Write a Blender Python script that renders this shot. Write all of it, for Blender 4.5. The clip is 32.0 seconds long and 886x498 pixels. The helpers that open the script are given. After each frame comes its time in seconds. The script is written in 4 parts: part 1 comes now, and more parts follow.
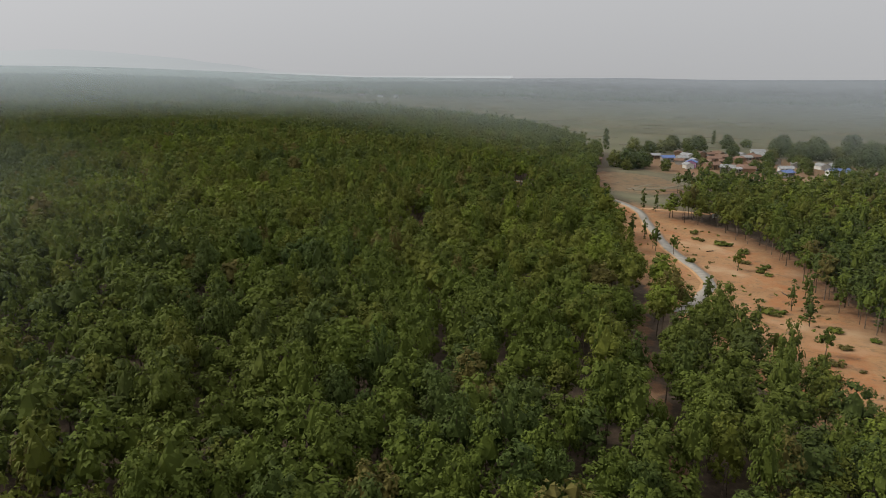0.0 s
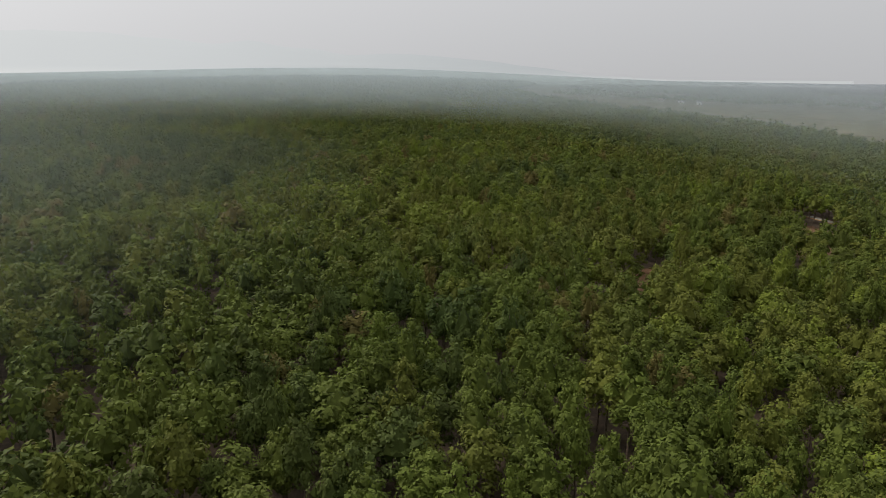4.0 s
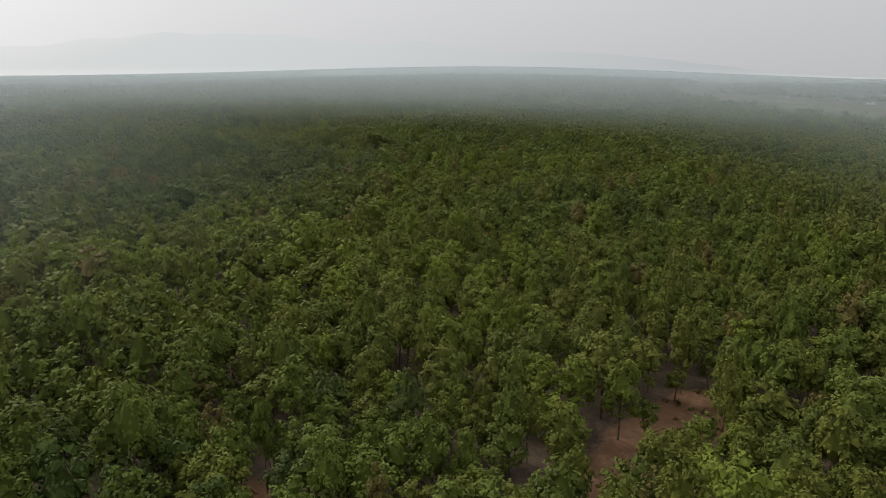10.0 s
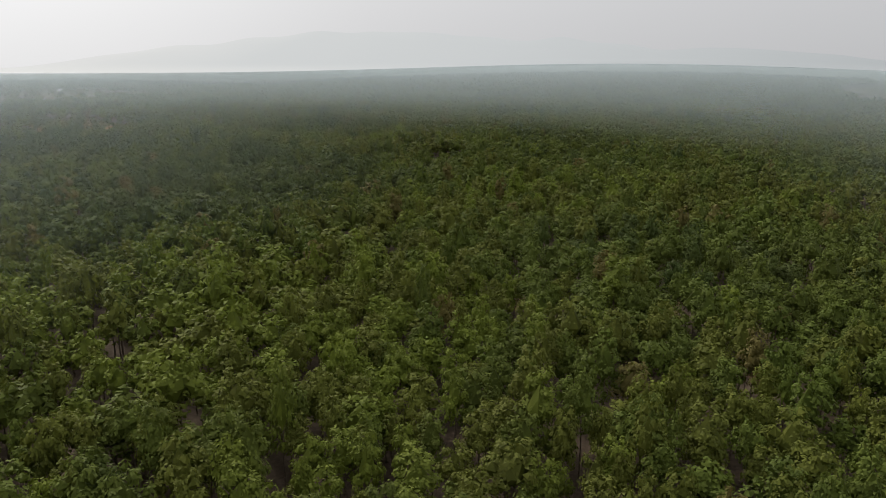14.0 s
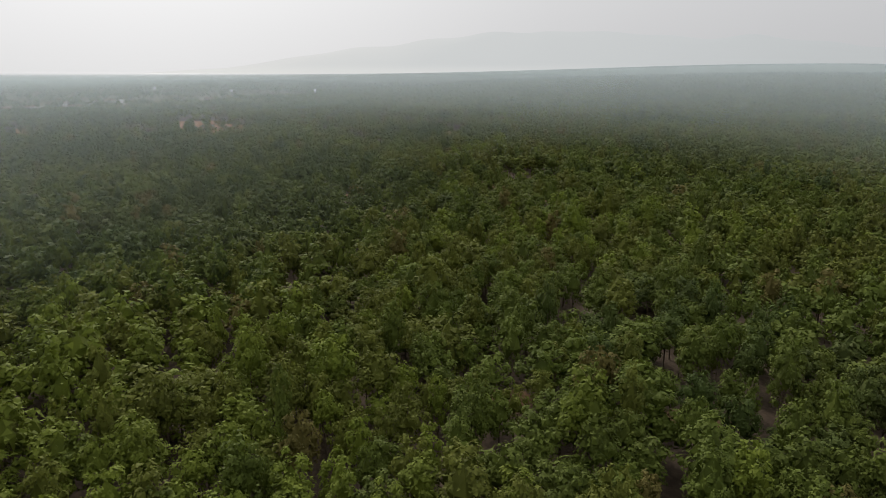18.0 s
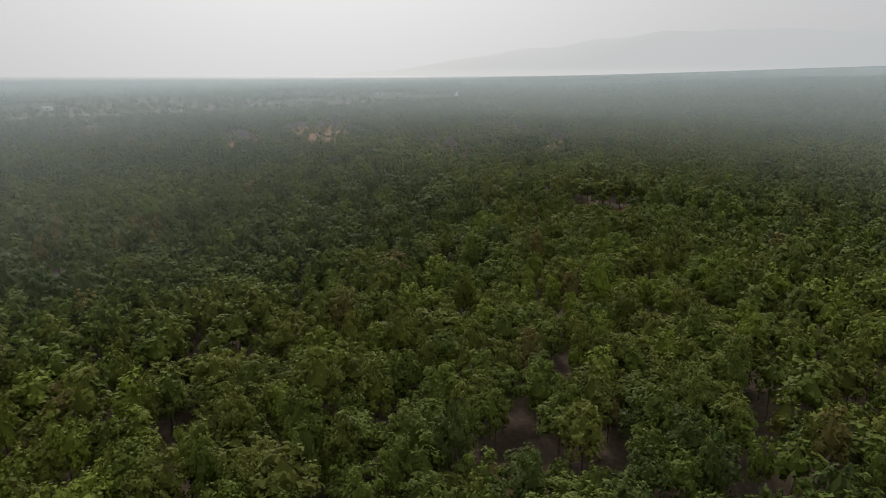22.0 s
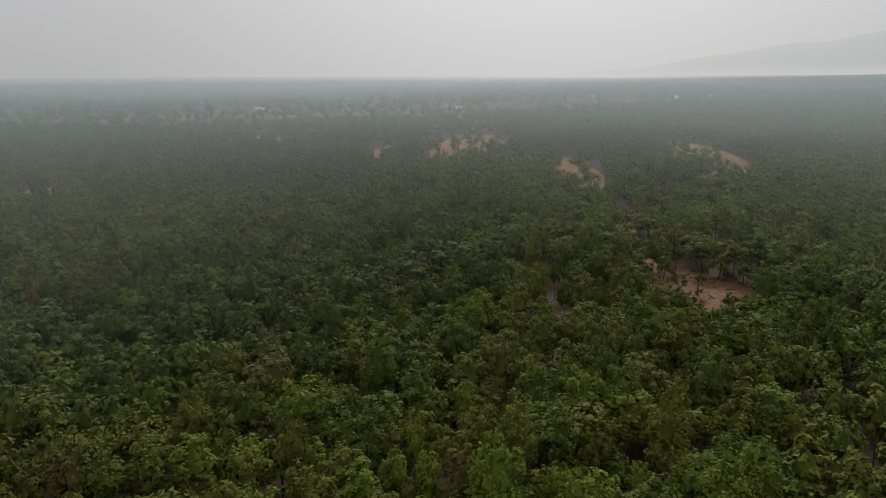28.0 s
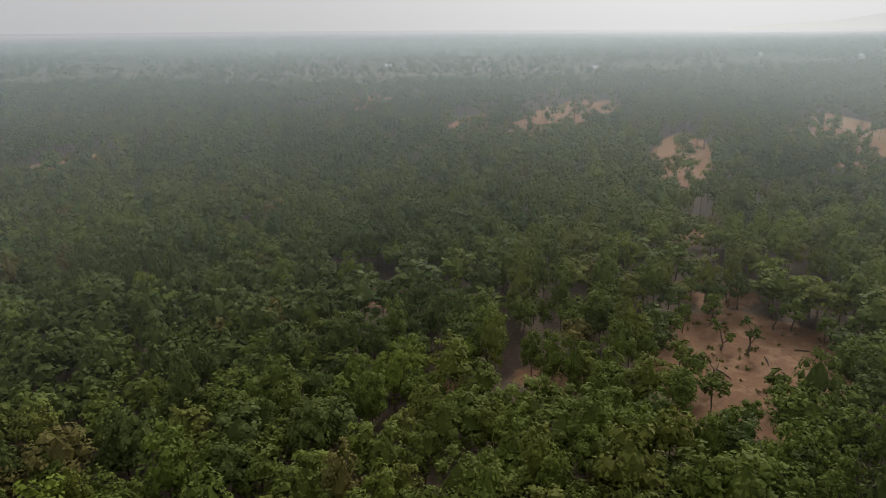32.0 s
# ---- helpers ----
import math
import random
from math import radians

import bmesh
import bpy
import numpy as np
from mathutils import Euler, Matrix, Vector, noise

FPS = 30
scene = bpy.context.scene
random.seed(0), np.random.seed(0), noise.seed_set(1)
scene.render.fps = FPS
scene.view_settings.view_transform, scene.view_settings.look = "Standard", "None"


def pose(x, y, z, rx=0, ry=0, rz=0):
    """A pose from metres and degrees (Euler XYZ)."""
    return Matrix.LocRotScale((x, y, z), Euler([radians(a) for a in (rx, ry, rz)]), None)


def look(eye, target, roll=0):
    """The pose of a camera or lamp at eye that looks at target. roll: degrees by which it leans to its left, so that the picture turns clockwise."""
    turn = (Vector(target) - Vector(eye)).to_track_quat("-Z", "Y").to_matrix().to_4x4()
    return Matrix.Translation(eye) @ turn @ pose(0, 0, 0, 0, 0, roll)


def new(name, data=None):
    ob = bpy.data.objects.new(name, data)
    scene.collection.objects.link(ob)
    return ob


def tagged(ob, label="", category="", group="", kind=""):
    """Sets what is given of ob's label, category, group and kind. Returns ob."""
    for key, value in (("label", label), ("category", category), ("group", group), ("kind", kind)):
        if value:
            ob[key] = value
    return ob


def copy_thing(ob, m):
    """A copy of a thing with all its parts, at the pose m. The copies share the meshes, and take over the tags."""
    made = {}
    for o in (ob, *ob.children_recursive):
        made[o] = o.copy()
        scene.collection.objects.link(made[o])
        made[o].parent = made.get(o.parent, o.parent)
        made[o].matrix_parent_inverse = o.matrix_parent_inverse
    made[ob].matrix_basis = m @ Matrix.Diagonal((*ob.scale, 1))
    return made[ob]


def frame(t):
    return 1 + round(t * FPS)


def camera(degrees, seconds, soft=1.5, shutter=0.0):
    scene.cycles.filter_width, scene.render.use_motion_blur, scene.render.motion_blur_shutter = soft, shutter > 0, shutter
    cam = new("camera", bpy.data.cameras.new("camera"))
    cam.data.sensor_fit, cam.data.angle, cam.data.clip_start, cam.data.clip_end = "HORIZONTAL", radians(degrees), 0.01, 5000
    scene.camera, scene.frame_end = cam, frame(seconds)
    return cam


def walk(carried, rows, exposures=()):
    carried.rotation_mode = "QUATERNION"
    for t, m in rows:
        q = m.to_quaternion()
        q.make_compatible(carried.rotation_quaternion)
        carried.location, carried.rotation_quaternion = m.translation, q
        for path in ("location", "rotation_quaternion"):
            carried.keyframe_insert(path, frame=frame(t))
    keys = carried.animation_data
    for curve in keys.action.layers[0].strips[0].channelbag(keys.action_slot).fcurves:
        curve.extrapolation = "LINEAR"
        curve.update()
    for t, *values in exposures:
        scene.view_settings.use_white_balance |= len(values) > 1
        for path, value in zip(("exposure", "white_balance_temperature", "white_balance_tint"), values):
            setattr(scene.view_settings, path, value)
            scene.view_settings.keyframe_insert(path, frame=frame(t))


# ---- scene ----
cam = camera(64.5, 32.0, soft=0.9)
METRES, EYE, TILT, LEAN, TURN = 430.0, 50.0, 0.45, 1.5, 0.0
ROWS = [
    (0.0, 0.0, 0.0, 0.0, 0.33, -14.31, -1.28),
    (0.5, 0.0047, 0.013, 0.0002, 1.91, -14.3, -1.28),
    (1.0, 0.0093, 0.0264, 0.0004, 5.08, -14.31, -1.3),
    (1.5, 0.0139, 0.04, 0.0005, 8.8, -14.35, -1.34),
    (2.0, 0.0181, 0.0539, 0.0007, 12.48, -14.41, -1.39),
    (2.5, 0.022, 0.0679, 0.0009, 16.14, -14.49, -1.43),
    (3.0, 0.0252, 0.0821, 0.0008, 19.51, -14.57, -1.46),
    (3.5, 0.0277, 0.0965, 0.0004, 22.46, -14.61, -1.48),
    (5.5, 0.0342, 0.1553, -0.0006, 26.81, -14.73, -1.22),
    (6.0, 0.0356, 0.1705, -0.0007, 26.86, -14.74, -1.17),
    (6.5, 0.0369, 0.1859, -0.0008, 26.95, -14.74, -1.11),
    (7.0, 0.0383, 0.2014, -0.0009, 27.08, -14.74, -1.05),
    (7.5, 0.0396, 0.217, -0.001, 28.06, -14.76, -1.02),
    (8.0, 0.0411, 0.2328, -0.001, 29.39, -14.79, -0.98),
    (8.5, 0.0423, 0.2485, -0.0009, 31.14, -14.83, -0.97),
    (9.0, 0.0437, 0.2643, -0.0009, 33.37, -14.89, -0.96),
    (9.5, 0.0446, 0.2801, -0.0008, 35.6, -14.96, -0.98),
    (10.0, 0.0454, 0.296, -0.0011, 37.81, -15.02, -0.98),
    (10.5, 0.0458, 0.3119, -0.0015, 39.81, -15.07, -0.97),
    (11.0, 0.0462, 0.3279, -0.0017, 41.74, -15.1, -0.91),
    (11.5, 0.0462, 0.3442, -0.0016, 42.83, -15.16, -0.91),
    (12.0, 0.0457, 0.3605, -0.0011, 43.4, -15.19, -0.87),
    (12.5, 0.0449, 0.3765, -0.0005, 44.46, -15.25, -0.9),
    (13.0, 0.0439, 0.3927, 0.0002, 46.19, -15.3, -0.89),
    (13.5, 0.0426, 0.4088, 0.0009, 47.96, -15.35, -0.87),
    (14.0, 0.041, 0.425, 0.0016, 49.72, -15.44, -0.81),
    (14.5, 0.0392, 0.4411, 0.0021, 51.52, -15.45, -0.8),
    (16.5, 0.028, 0.5044, 0.0039, 58.58, -15.56, -0.61),
    (17.0, 0.0241, 0.52, 0.0044, 60.32, -15.57, -0.57),
    (17.5, 0.0198, 0.5355, 0.0048, 62.06, -15.6, -0.49),
    (18.0, 0.0151, 0.5509, 0.0052, 63.81, -15.59, -0.41),
    (18.5, 0.0099, 0.5661, 0.0056, 65.51, -15.59, -0.3),
    (19.0, 0.0043, 0.581, 0.0062, 67.19, -15.59, -0.22),
    (19.5, -0.0016, 0.5958, 0.0066, 68.89, -15.55, -0.12),
    (20.0, -0.008, 0.6105, 0.0073, 70.57, -15.57, -0.04),
    (20.5, -0.0148, 0.6248, 0.0079, 72.22, -15.55, 0.01),
    (21.0, -0.0219, 0.6389, 0.0086, 73.89, -15.56, 0.05),
    (21.5, -0.0294, 0.6528, 0.0092, 75.55, -15.57, 0.08),
    (22.0, -0.0372, 0.6667, 0.0096, 77.21, -15.53, 0.16),
    (22.5, -0.0455, 0.6801, 0.0102, 78.87, -15.52, 0.17),
    (23.0, -0.0541, 0.6934, 0.0107, 80.52, -15.51, 0.2),
    (23.5, -0.063, 0.7065, 0.011, 82.17, -15.47, 0.24),
    (24.0, -0.0723, 0.7194, 0.0116, 83.83, -15.48, 0.28),
    (24.5, -0.0822, 0.7319, 0.0121, 85.44, -15.47, 0.3),
    (25.0, -0.0922, 0.7441, 0.0127, 87.07, -15.47, 0.38),
    (25.5, -0.1025, 0.7562, 0.013, 88.71, -15.44, 0.45),
    (27.5, -0.1457, 0.7993, 0.0154, 95.01, -15.53, 0.77),
    (28.0, -0.1578, 0.8096, 0.0158, 96.6, -15.52, 0.84),
    (28.5, -0.17, 0.8195, 0.0163, 98.21, -15.51, 0.88),
    (29.0, -0.1825, 0.8292, 0.0168, 99.85, -15.48, 0.92),
    (29.5, -0.1952, 0.8385, 0.0174, 101.5, -15.48, 0.98),
    (30.0, -0.2082, 0.8475, 0.0177, 103.18, -15.48, 1.0),
    (30.5, -0.2215, 0.8559, 0.0181, 104.8, -15.75, 1.06),
    (31.0, -0.2348, 0.8639, 0.0183, 106.42, -16.36, 1.12),
    (31.5, -0.2484, 0.8717, 0.0187, 108.09, -17.63, 1.17),
    (32.0, -0.2622, 0.879, 0.0191, 109.74, -18.87, 1.23),
]
walk(cam, [(t, pose(0, 0, EYE, TILT, LEAN, TURN) @ pose(METRES * x, METRES * y, METRES * z, 90 + pitch, roll, yaw)) for t, x, y, z, yaw, pitch, roll in ROWS],
     exposures=[(0, 0.45), (3, 0.55), (9, 0.6), (13, 0.55), (20, 0.43), (28, 0.15), (30.5, 0.18), (32, 0.45)])

# ---- world and light: hazy sun, high to the west ----
SUN_AZ, SUN_EL = 87.0, 40.0
SMOKE_LOW, SMOKE_HIGH = 6.9, 19.0
world = bpy.data.worlds.new("world")
scene.world = world
world.use_nodes = True
wt = world.node_tree
sky = wt.nodes.new("ShaderNodeTexSky")
sky.sky_type, sky.sun_disc = "NISHITA", False
sky.sun_elevation, sky.sun_rotation = radians(SUN_EL), radians(-SUN_AZ)
sky.air_density, sky.dust_density, sky.ozone_density = 1.0, 5.0, 1.0
where = wt.nodes.new("ShaderNodeTexCoord")
above = wt.nodes.new("ShaderNodeVectorMath")  # thick low haze: the horizon is as pale as the sky a little above it
above.inputs[1].default_value = (0, 0, 0.2)
wt.links.new(where.outputs["Generated"], above.inputs[0])
level = wt.nodes.new("ShaderNodeVectorMath")
level.operation = "NORMALIZE"
wt.links.new(above.outputs[0], level.inputs[0])
wt.links.new(level.outputs[0], sky.inputs["Vector"])
pale = wt.nodes.new("ShaderNodeHueSaturation")
pale.inputs["Saturation"].default_value = 0.15
wt.links.new(sky.outputs[0], pale.inputs["Color"])
spread = wt.nodes.new("ShaderNodeVectorMath")  # the haze spreads the glow round the sun over the whole sky
spread.operation = "MULTIPLY_ADD"
spread.inputs[1].default_value, spread.inputs[2].default_value = (1 / 20,) * 3, (0.95,) * 3
wt.links.new(pale.outputs[0], spread.inputs[0])
soft_glow = wt.nodes.new("ShaderNodeVectorMath")
soft_glow.operation = "DIVIDE"
wt.links.new(pale.outputs[0], soft_glow.inputs[0])
wt.links.new(spread.outputs[0], soft_glow.inputs[1])
split = wt.nodes.new("ShaderNodeSeparateXYZ")
wt.links.new(where.outputs["Generated"], split.inputs[0])
dome = wt.nodes.new("ShaderNodeMapRange")  # smoke overcast: brighter overhead than at the horizon
for key, value in (("From Min", 0.0), ("From Max", 0.9), ("To Min", SMOKE_LOW), ("To Max", SMOKE_HIGH)):
    dome.inputs[key].default_value = value
wt.links.new(split.outputs["Z"], dome.inputs["Value"])
smoke = wt.nodes.new("ShaderNodeVectorMath")
smoke.operation = "MULTIPLY_ADD"
smoke.inputs[1].default_value = (1.0, 1.0, 1.02)
wt.links.new(dome.outputs[0], smoke.inputs[0])
wt.links.new(soft_glow.outputs[0], smoke.inputs[2])
wt.links.new(smoke.outputs[0], wt.nodes["Background"].inputs["Color"])
wt.nodes["Background"].inputs["Strength"].default_value = 0.034

sun = new("sun", bpy.data.lights.new("sun", "SUN"))
sun.data.energy, sun.data.angle, sun.data.color = 2.1, radians(14), (1.0, 0.93, 0.82)
toward_sun = Vector((-math.sin(radians(SUN_AZ)) * math.cos(radians(SUN_EL)), math.cos(radians(SUN_AZ)) * math.cos(radians(SUN_EL)), math.sin(radians(SUN_EL))))
sun.matrix_world = look(toward_sun * 500, (0, 0, 0))


# ---- materials ----
class Nodes:
    """A small helper for node materials."""

    def __init__(self, name):
        self.mat = bpy.data.materials.new(name)
        self.mat.use_nodes = True
        self.tree = self.mat.node_tree
        self.bsdf = self.tree.nodes["Principled BSDF"]
        self.out = self.tree.nodes["Material Output"]

    def node(self, kind, **values):
        n = self.tree.nodes.new("ShaderNode" + kind)
        for key, value in values.items():
            n.inputs[key].default_value = value
        return n

    def link(self, a, b):
        self.tree.links.new(a, b)

    def where(self):
        return self.node("NewGeometry").outputs["Position"]

    def noise(self, scale, detail=4.0, rough=0.55, vector=None):
        n = self.node("TexNoise", Scale=scale, Detail=detail, Roughness=rough)
        self.link(vector or self.where(), n.inputs["Vector"])
        return n.outputs["Fac"]

    def ramp(self, value, *stops):
        n = self.node("ValToRGB")
        e = n.color_ramp.elements
        while len(e) < len(stops):
            e.new(0.5)
        for k, (at, colour) in enumerate(stops):
            e[k].position, e[k].color = at, (*colour, 1)
        self.link(value, n.inputs["Fac"])
        return n.outputs["Color"]

    def mix(self, fac, a, b, blend="MIX"):
        n = self.tree.nodes.new("ShaderNodeMix")
        n.data_type, n.blend_type = "RGBA", blend
        for socket, value in ((n.inputs[0], fac), (n.inputs[6], a), (n.inputs[7], b)):
            if isinstance(value, (int, float)):
                socket.default_value = value
            elif isinstance(value, tuple):
                socket.default_value = (*value, 1)
            else:
                self.link(value, socket)
        return n.outputs[2]

    def math(self, op, a, b=0.0):
        n = self.node("Math")
        n.operation = op
        for socket, value in ((n.inputs[0], a), (n.inputs[1], b)):
            if isinstance(value, (int, float)):
                socket.default_value = value
            else:
                self.link(value, socket)
        return n.outputs[0]

    def finish(self, colour, rough=0.8, bump=None, strength=0.4, distance=0.1, metal=0.0):
        if isinstance(colour, tuple):
            self.bsdf.inputs["Base Color"].default_value = (*colour, 1)
        else:
            self.link(colour, self.bsdf.inputs["Base Color"])
        self.bsdf.inputs["Roughness"].default_value = rough
        self.bsdf.inputs["Metallic"].default_value = metal
        self.bsdf.inputs["Specular IOR Level"].default_value = 0.25
        if bump is not None:
            b = self.node("Bump", Strength=strength, Distance=distance)
            self.link(bump, b.inputs["Height"])
            self.link(b.outputs[0], self.bsdf.inputs["Normal"])
        return self.mat


def foliage(name, dark, light, sheen=0.22):
    """Leaves: every spray its own tone, patches of tone across the wood, light shining through."""
    m = Nodes(name)
    each = m.math("ADD", 0.12, m.math("MULTIPLY", m.node("NewGeometry").outputs["Random Per Island"], 0.36))
    crown = m.ramp(m.noise(0.16, 2), (0.36, (0, 0, 0)), (0.64, (1, 1, 1)))
    each = m.math("ADD", each, m.math("MULTIPLY", crown, 0.42))
    patch = m.noise(0.03, 3)
    tone = m.mix(each, dark, light)
    tone = m.mix(m.ramp(patch, (0.35, (0, 0, 0)), (0.65, (1, 1, 1))), tone, m.mix(0.3, tone, (0.10, 0.10, 0.025)))
    m.finish(tone, 0.7)
    m.bsdf.inputs["Specular IOR Level"].default_value = 0.12
    through_leaf = m.node("BsdfTranslucent")
    m.link(tone, through_leaf.inputs["Color"])
    both = m.node("MixShader", Fac=sheen)
    m.link(m.bsdf.outputs[0], both.inputs[1])
    m.link(through_leaf.outputs[0], both.inputs[2])
    m.link(both.outputs[0], m.out.inputs["Surface"])
    return m.mat


LEAVES = [
    foliage("leaf_green", (0.040, 0.057, 0.009), (0.112, 0.148, 0.022)),
    foliage("leaf_deep", (0.026, 0.042, 0.010), (0.074, 0.105, 0.022)),
    foliage("leaf_olive", (0.053, 0.064, 0.010), (0.136, 0.153, 0.023)),
    foliage("leaf_bright", (0.060, 0.084, 0.009), (0.165, 0.206, 0.025)),
    foliage("leaf_dry", (0.073, 0.062, 0.017), (0.142, 0.120, 0.034)),
]


def bark_material():
    m = Nodes("bark")
    g = m.noise(3.0, 5)
    return m.finish(m.ramp(g, (0.3, (0.05, 0.036, 0.025)), (0.7, (0.16, 0.12, 0.09))), 0.9, g, 0.6, 0.05)


BARK = bark_material()


def ground_material():
    """Red-brown litter under the wood, orange sand where it is bare, dry paddy on the plain."""
    m = Nodes("ground_soil")
    bare = m.node("Attribute")
    bare.attribute_name = "bare"
    field = m.node("Attribute")
    field.attribute_name = "field"
    pale_earth = m.node("Attribute")
    pale_earth.attribute_name = "pale"
    fine, mid, wide = m.noise(1.2, 6, 0.65), m.noise(0.12, 5), m.noise(0.012, 4)
    litter = m.mix(mid, (0.028, 0.021, 0.014), (0.056, 0.036, 0.024))
    litter = m.mix(m.ramp(fine, (0.45, (0, 0, 0)), (0.62, (1, 1, 1))), litter, (0.072, 0.050, 0.034))
    sand = m.mix(m.ramp(mid, (0.35, (0, 0, 0)), (0.65, (1, 1, 1))), (0.255, 0.128, 0.052), (0.345, 0.20, 0.09))
    sand = m.mix(m.ramp(fine, (0.42, (0, 0, 0)), (0.72, (1, 1, 1))), sand, (0.25, 0.135, 0.065))
    sand = m.mix(m.ramp(m.noise(0.07, 6, 0.7), (0.46, (0, 0, 0)), (0.6, (1, 1, 1))), sand, (0.30, 0.118, 0.042))
    sand = m.mix(m.ramp(m.noise(0.5, 6, 0.75), (0.52, (0, 0, 0)), (0.66, (1, 1, 1))), sand, (0.150, 0.095, 0.052))
    sand = m.mix(m.ramp(m.noise(0.035, 5, 0.6), (0.54, (0, 0, 0)), (0.64, (1, 1, 1))), sand, (0.36, 0.235, 0.13))
    red = m.mix(mid, (0.110, 0.050, 0.024), (0.160, 0.082, 0.042))
    red = m.mix(m.ramp(fine, (0.45, (0, 0, 0)), (0.7, (1, 1, 1))), red, (0.085, 0.045, 0.024))
    red = m.mix(m.ramp(m.noise(0.35, 6, 0.7), (0.5, (0, 0, 0)), (0.62, (1, 1, 1))), red, (0.185, 0.108, 0.060))
    earth = m.mix(pale_earth.outputs["Fac"], red, sand)
    edge = m.math("ADD", bare.outputs["Fac"], m.math("MULTIPLY", m.math("SUBTRACT", m.noise(0.25, 5, 0.65), 0.5), 1.1))
    soil = m.mix(m.ramp(edge, (0.42, (0, 0, 0)), (0.58, (1, 1, 1))), litter, earth)
    plots = m.node("TexVoronoi", Scale=0.035)
    plots.inputs["Randomness"].default_value = 0.8
    m.link(m.where(), plots.inputs["Vector"])
    split = m.node("SeparateColor")
    m.link(plots.outputs["Color"], split.inputs[0])
    turf = m.mix(split.outputs[0], (0.100, 0.110, 0.058), (0.165, 0.150, 0.092))
    turf = m.mix(m.ramp(m.noise(0.02, 5), (0.4, (0, 0, 0)), (0.62, (1, 1, 1))), turf, (0.088, 0.092, 0.048))
    soil = m.mix(field.outputs["Fac"], soil, turf)
    soil = m.mix(m.math("MULTIPLY", wide, 0.3), soil, (0.12, 0.09, 0.06))
    return m.finish(soil, 0.95, fine, 0.5, 0.15)


GROUND = ground_material()


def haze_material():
    """Painted haze: a thin sheet that lets light through and scatters some, as opaque as the attribute says; far off it
    mirrors the sky to blend land into it.
    """
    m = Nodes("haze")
    dense, dim_east, mirror, sky_match = (m.node("Attribute") for _ in range(4))
    dense.attribute_name, dim_east.attribute_name, mirror.attribute_name, sky_match.attribute_name = "dense", "dim_east", "mirror", "sky_match"
    tint = m.mix(dim_east.outputs["Fac"], HAZE_TINT, EAST_TINT)
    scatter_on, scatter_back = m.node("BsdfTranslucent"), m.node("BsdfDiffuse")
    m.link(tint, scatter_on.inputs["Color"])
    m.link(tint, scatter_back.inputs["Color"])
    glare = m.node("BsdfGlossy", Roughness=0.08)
    m.link(m.mix(sky_match.outputs["Fac"], m.mix(dim_east.outputs["Fac"], (0.70, 0.78, 0.78), (0.60, 0.64, 0.66)), (0.93, 0.94, 0.95)), glare.inputs["Color"])
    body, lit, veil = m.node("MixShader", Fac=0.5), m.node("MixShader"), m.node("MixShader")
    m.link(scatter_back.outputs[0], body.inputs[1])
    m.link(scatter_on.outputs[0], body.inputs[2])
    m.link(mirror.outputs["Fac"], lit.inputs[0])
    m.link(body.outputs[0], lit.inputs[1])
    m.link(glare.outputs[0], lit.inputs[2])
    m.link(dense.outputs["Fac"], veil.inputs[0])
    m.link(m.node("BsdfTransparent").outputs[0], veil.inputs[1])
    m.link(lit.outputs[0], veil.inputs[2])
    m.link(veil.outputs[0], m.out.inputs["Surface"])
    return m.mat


# painted haze colours: the second, darker one for the side away from the sun
HAZE_TINT, EAST_TINT = (0.66, 0.76, 0.76), (0.48, 0.52, 0.55)


def plain(name, dark, light, scale=1.0, rough=0.85, metal=0.0, bump=0.3):
    """A worn surface of two tones."""
    m = Nodes(name)
    g = m.noise(scale, 6, 0.65)
    tone = m.mix(m.ramp(g, (0.3, (0, 0, 0)), (0.7, (1, 1, 1))), dark, light)
    tone = m.mix(m.math("MULTIPLY", m.node("ObjectInfo").outputs["Random"], 0.3), tone, dark)
    return m.finish(tone, rough, g, bump, 0.05, metal)


CLAY = plain("clay_tile", (0.11, 0.065, 0.045), (0.24, 0.14, 0.095), 1.5)
TIN = plain("tin_sheet", (0.17, 0.17, 0.165), (0.36, 0.37, 0.37), 0.8, 0.5, 0.2)
BLUE = plain("blue_sheet", (0.06, 0.10, 0.24), (0.12, 0.18, 0.38), 0.8, 0.5)
PINK = plain("pink_paint", (0.42, 0.20, 0.34), (0.52, 0.28, 0.42), 0.7)
MUD = plain("mud_wall", (0.16, 0.092, 0.055), (0.27, 0.17, 0.10), 0.8)
LIME = plain("limewash", (0.45, 0.44, 0.41), (0.68, 0.67, 0.64), 0.6)
GREY = plain("grey_plaster", (0.20, 0.19, 0.17), (0.34, 0.32, 0.29), 0.7)
TIMBER = plain("timber", (0.045, 0.030, 0.020), (0.10, 0.07, 0.05), 2.0)
TARMAC = plain("worn_tarmac", (0.19, 0.175, 0.15), (0.29, 0.27, 0.235), 0.6)
SHOULDER = plain("sandy_shoulder", (0.30, 0.165, 0.078), (0.40, 0.25, 0.13), 0.4)
BUND = plain("dry_bund", (0.13, 0.11, 0.07), (0.21, 0.18, 0.125), 0.15)


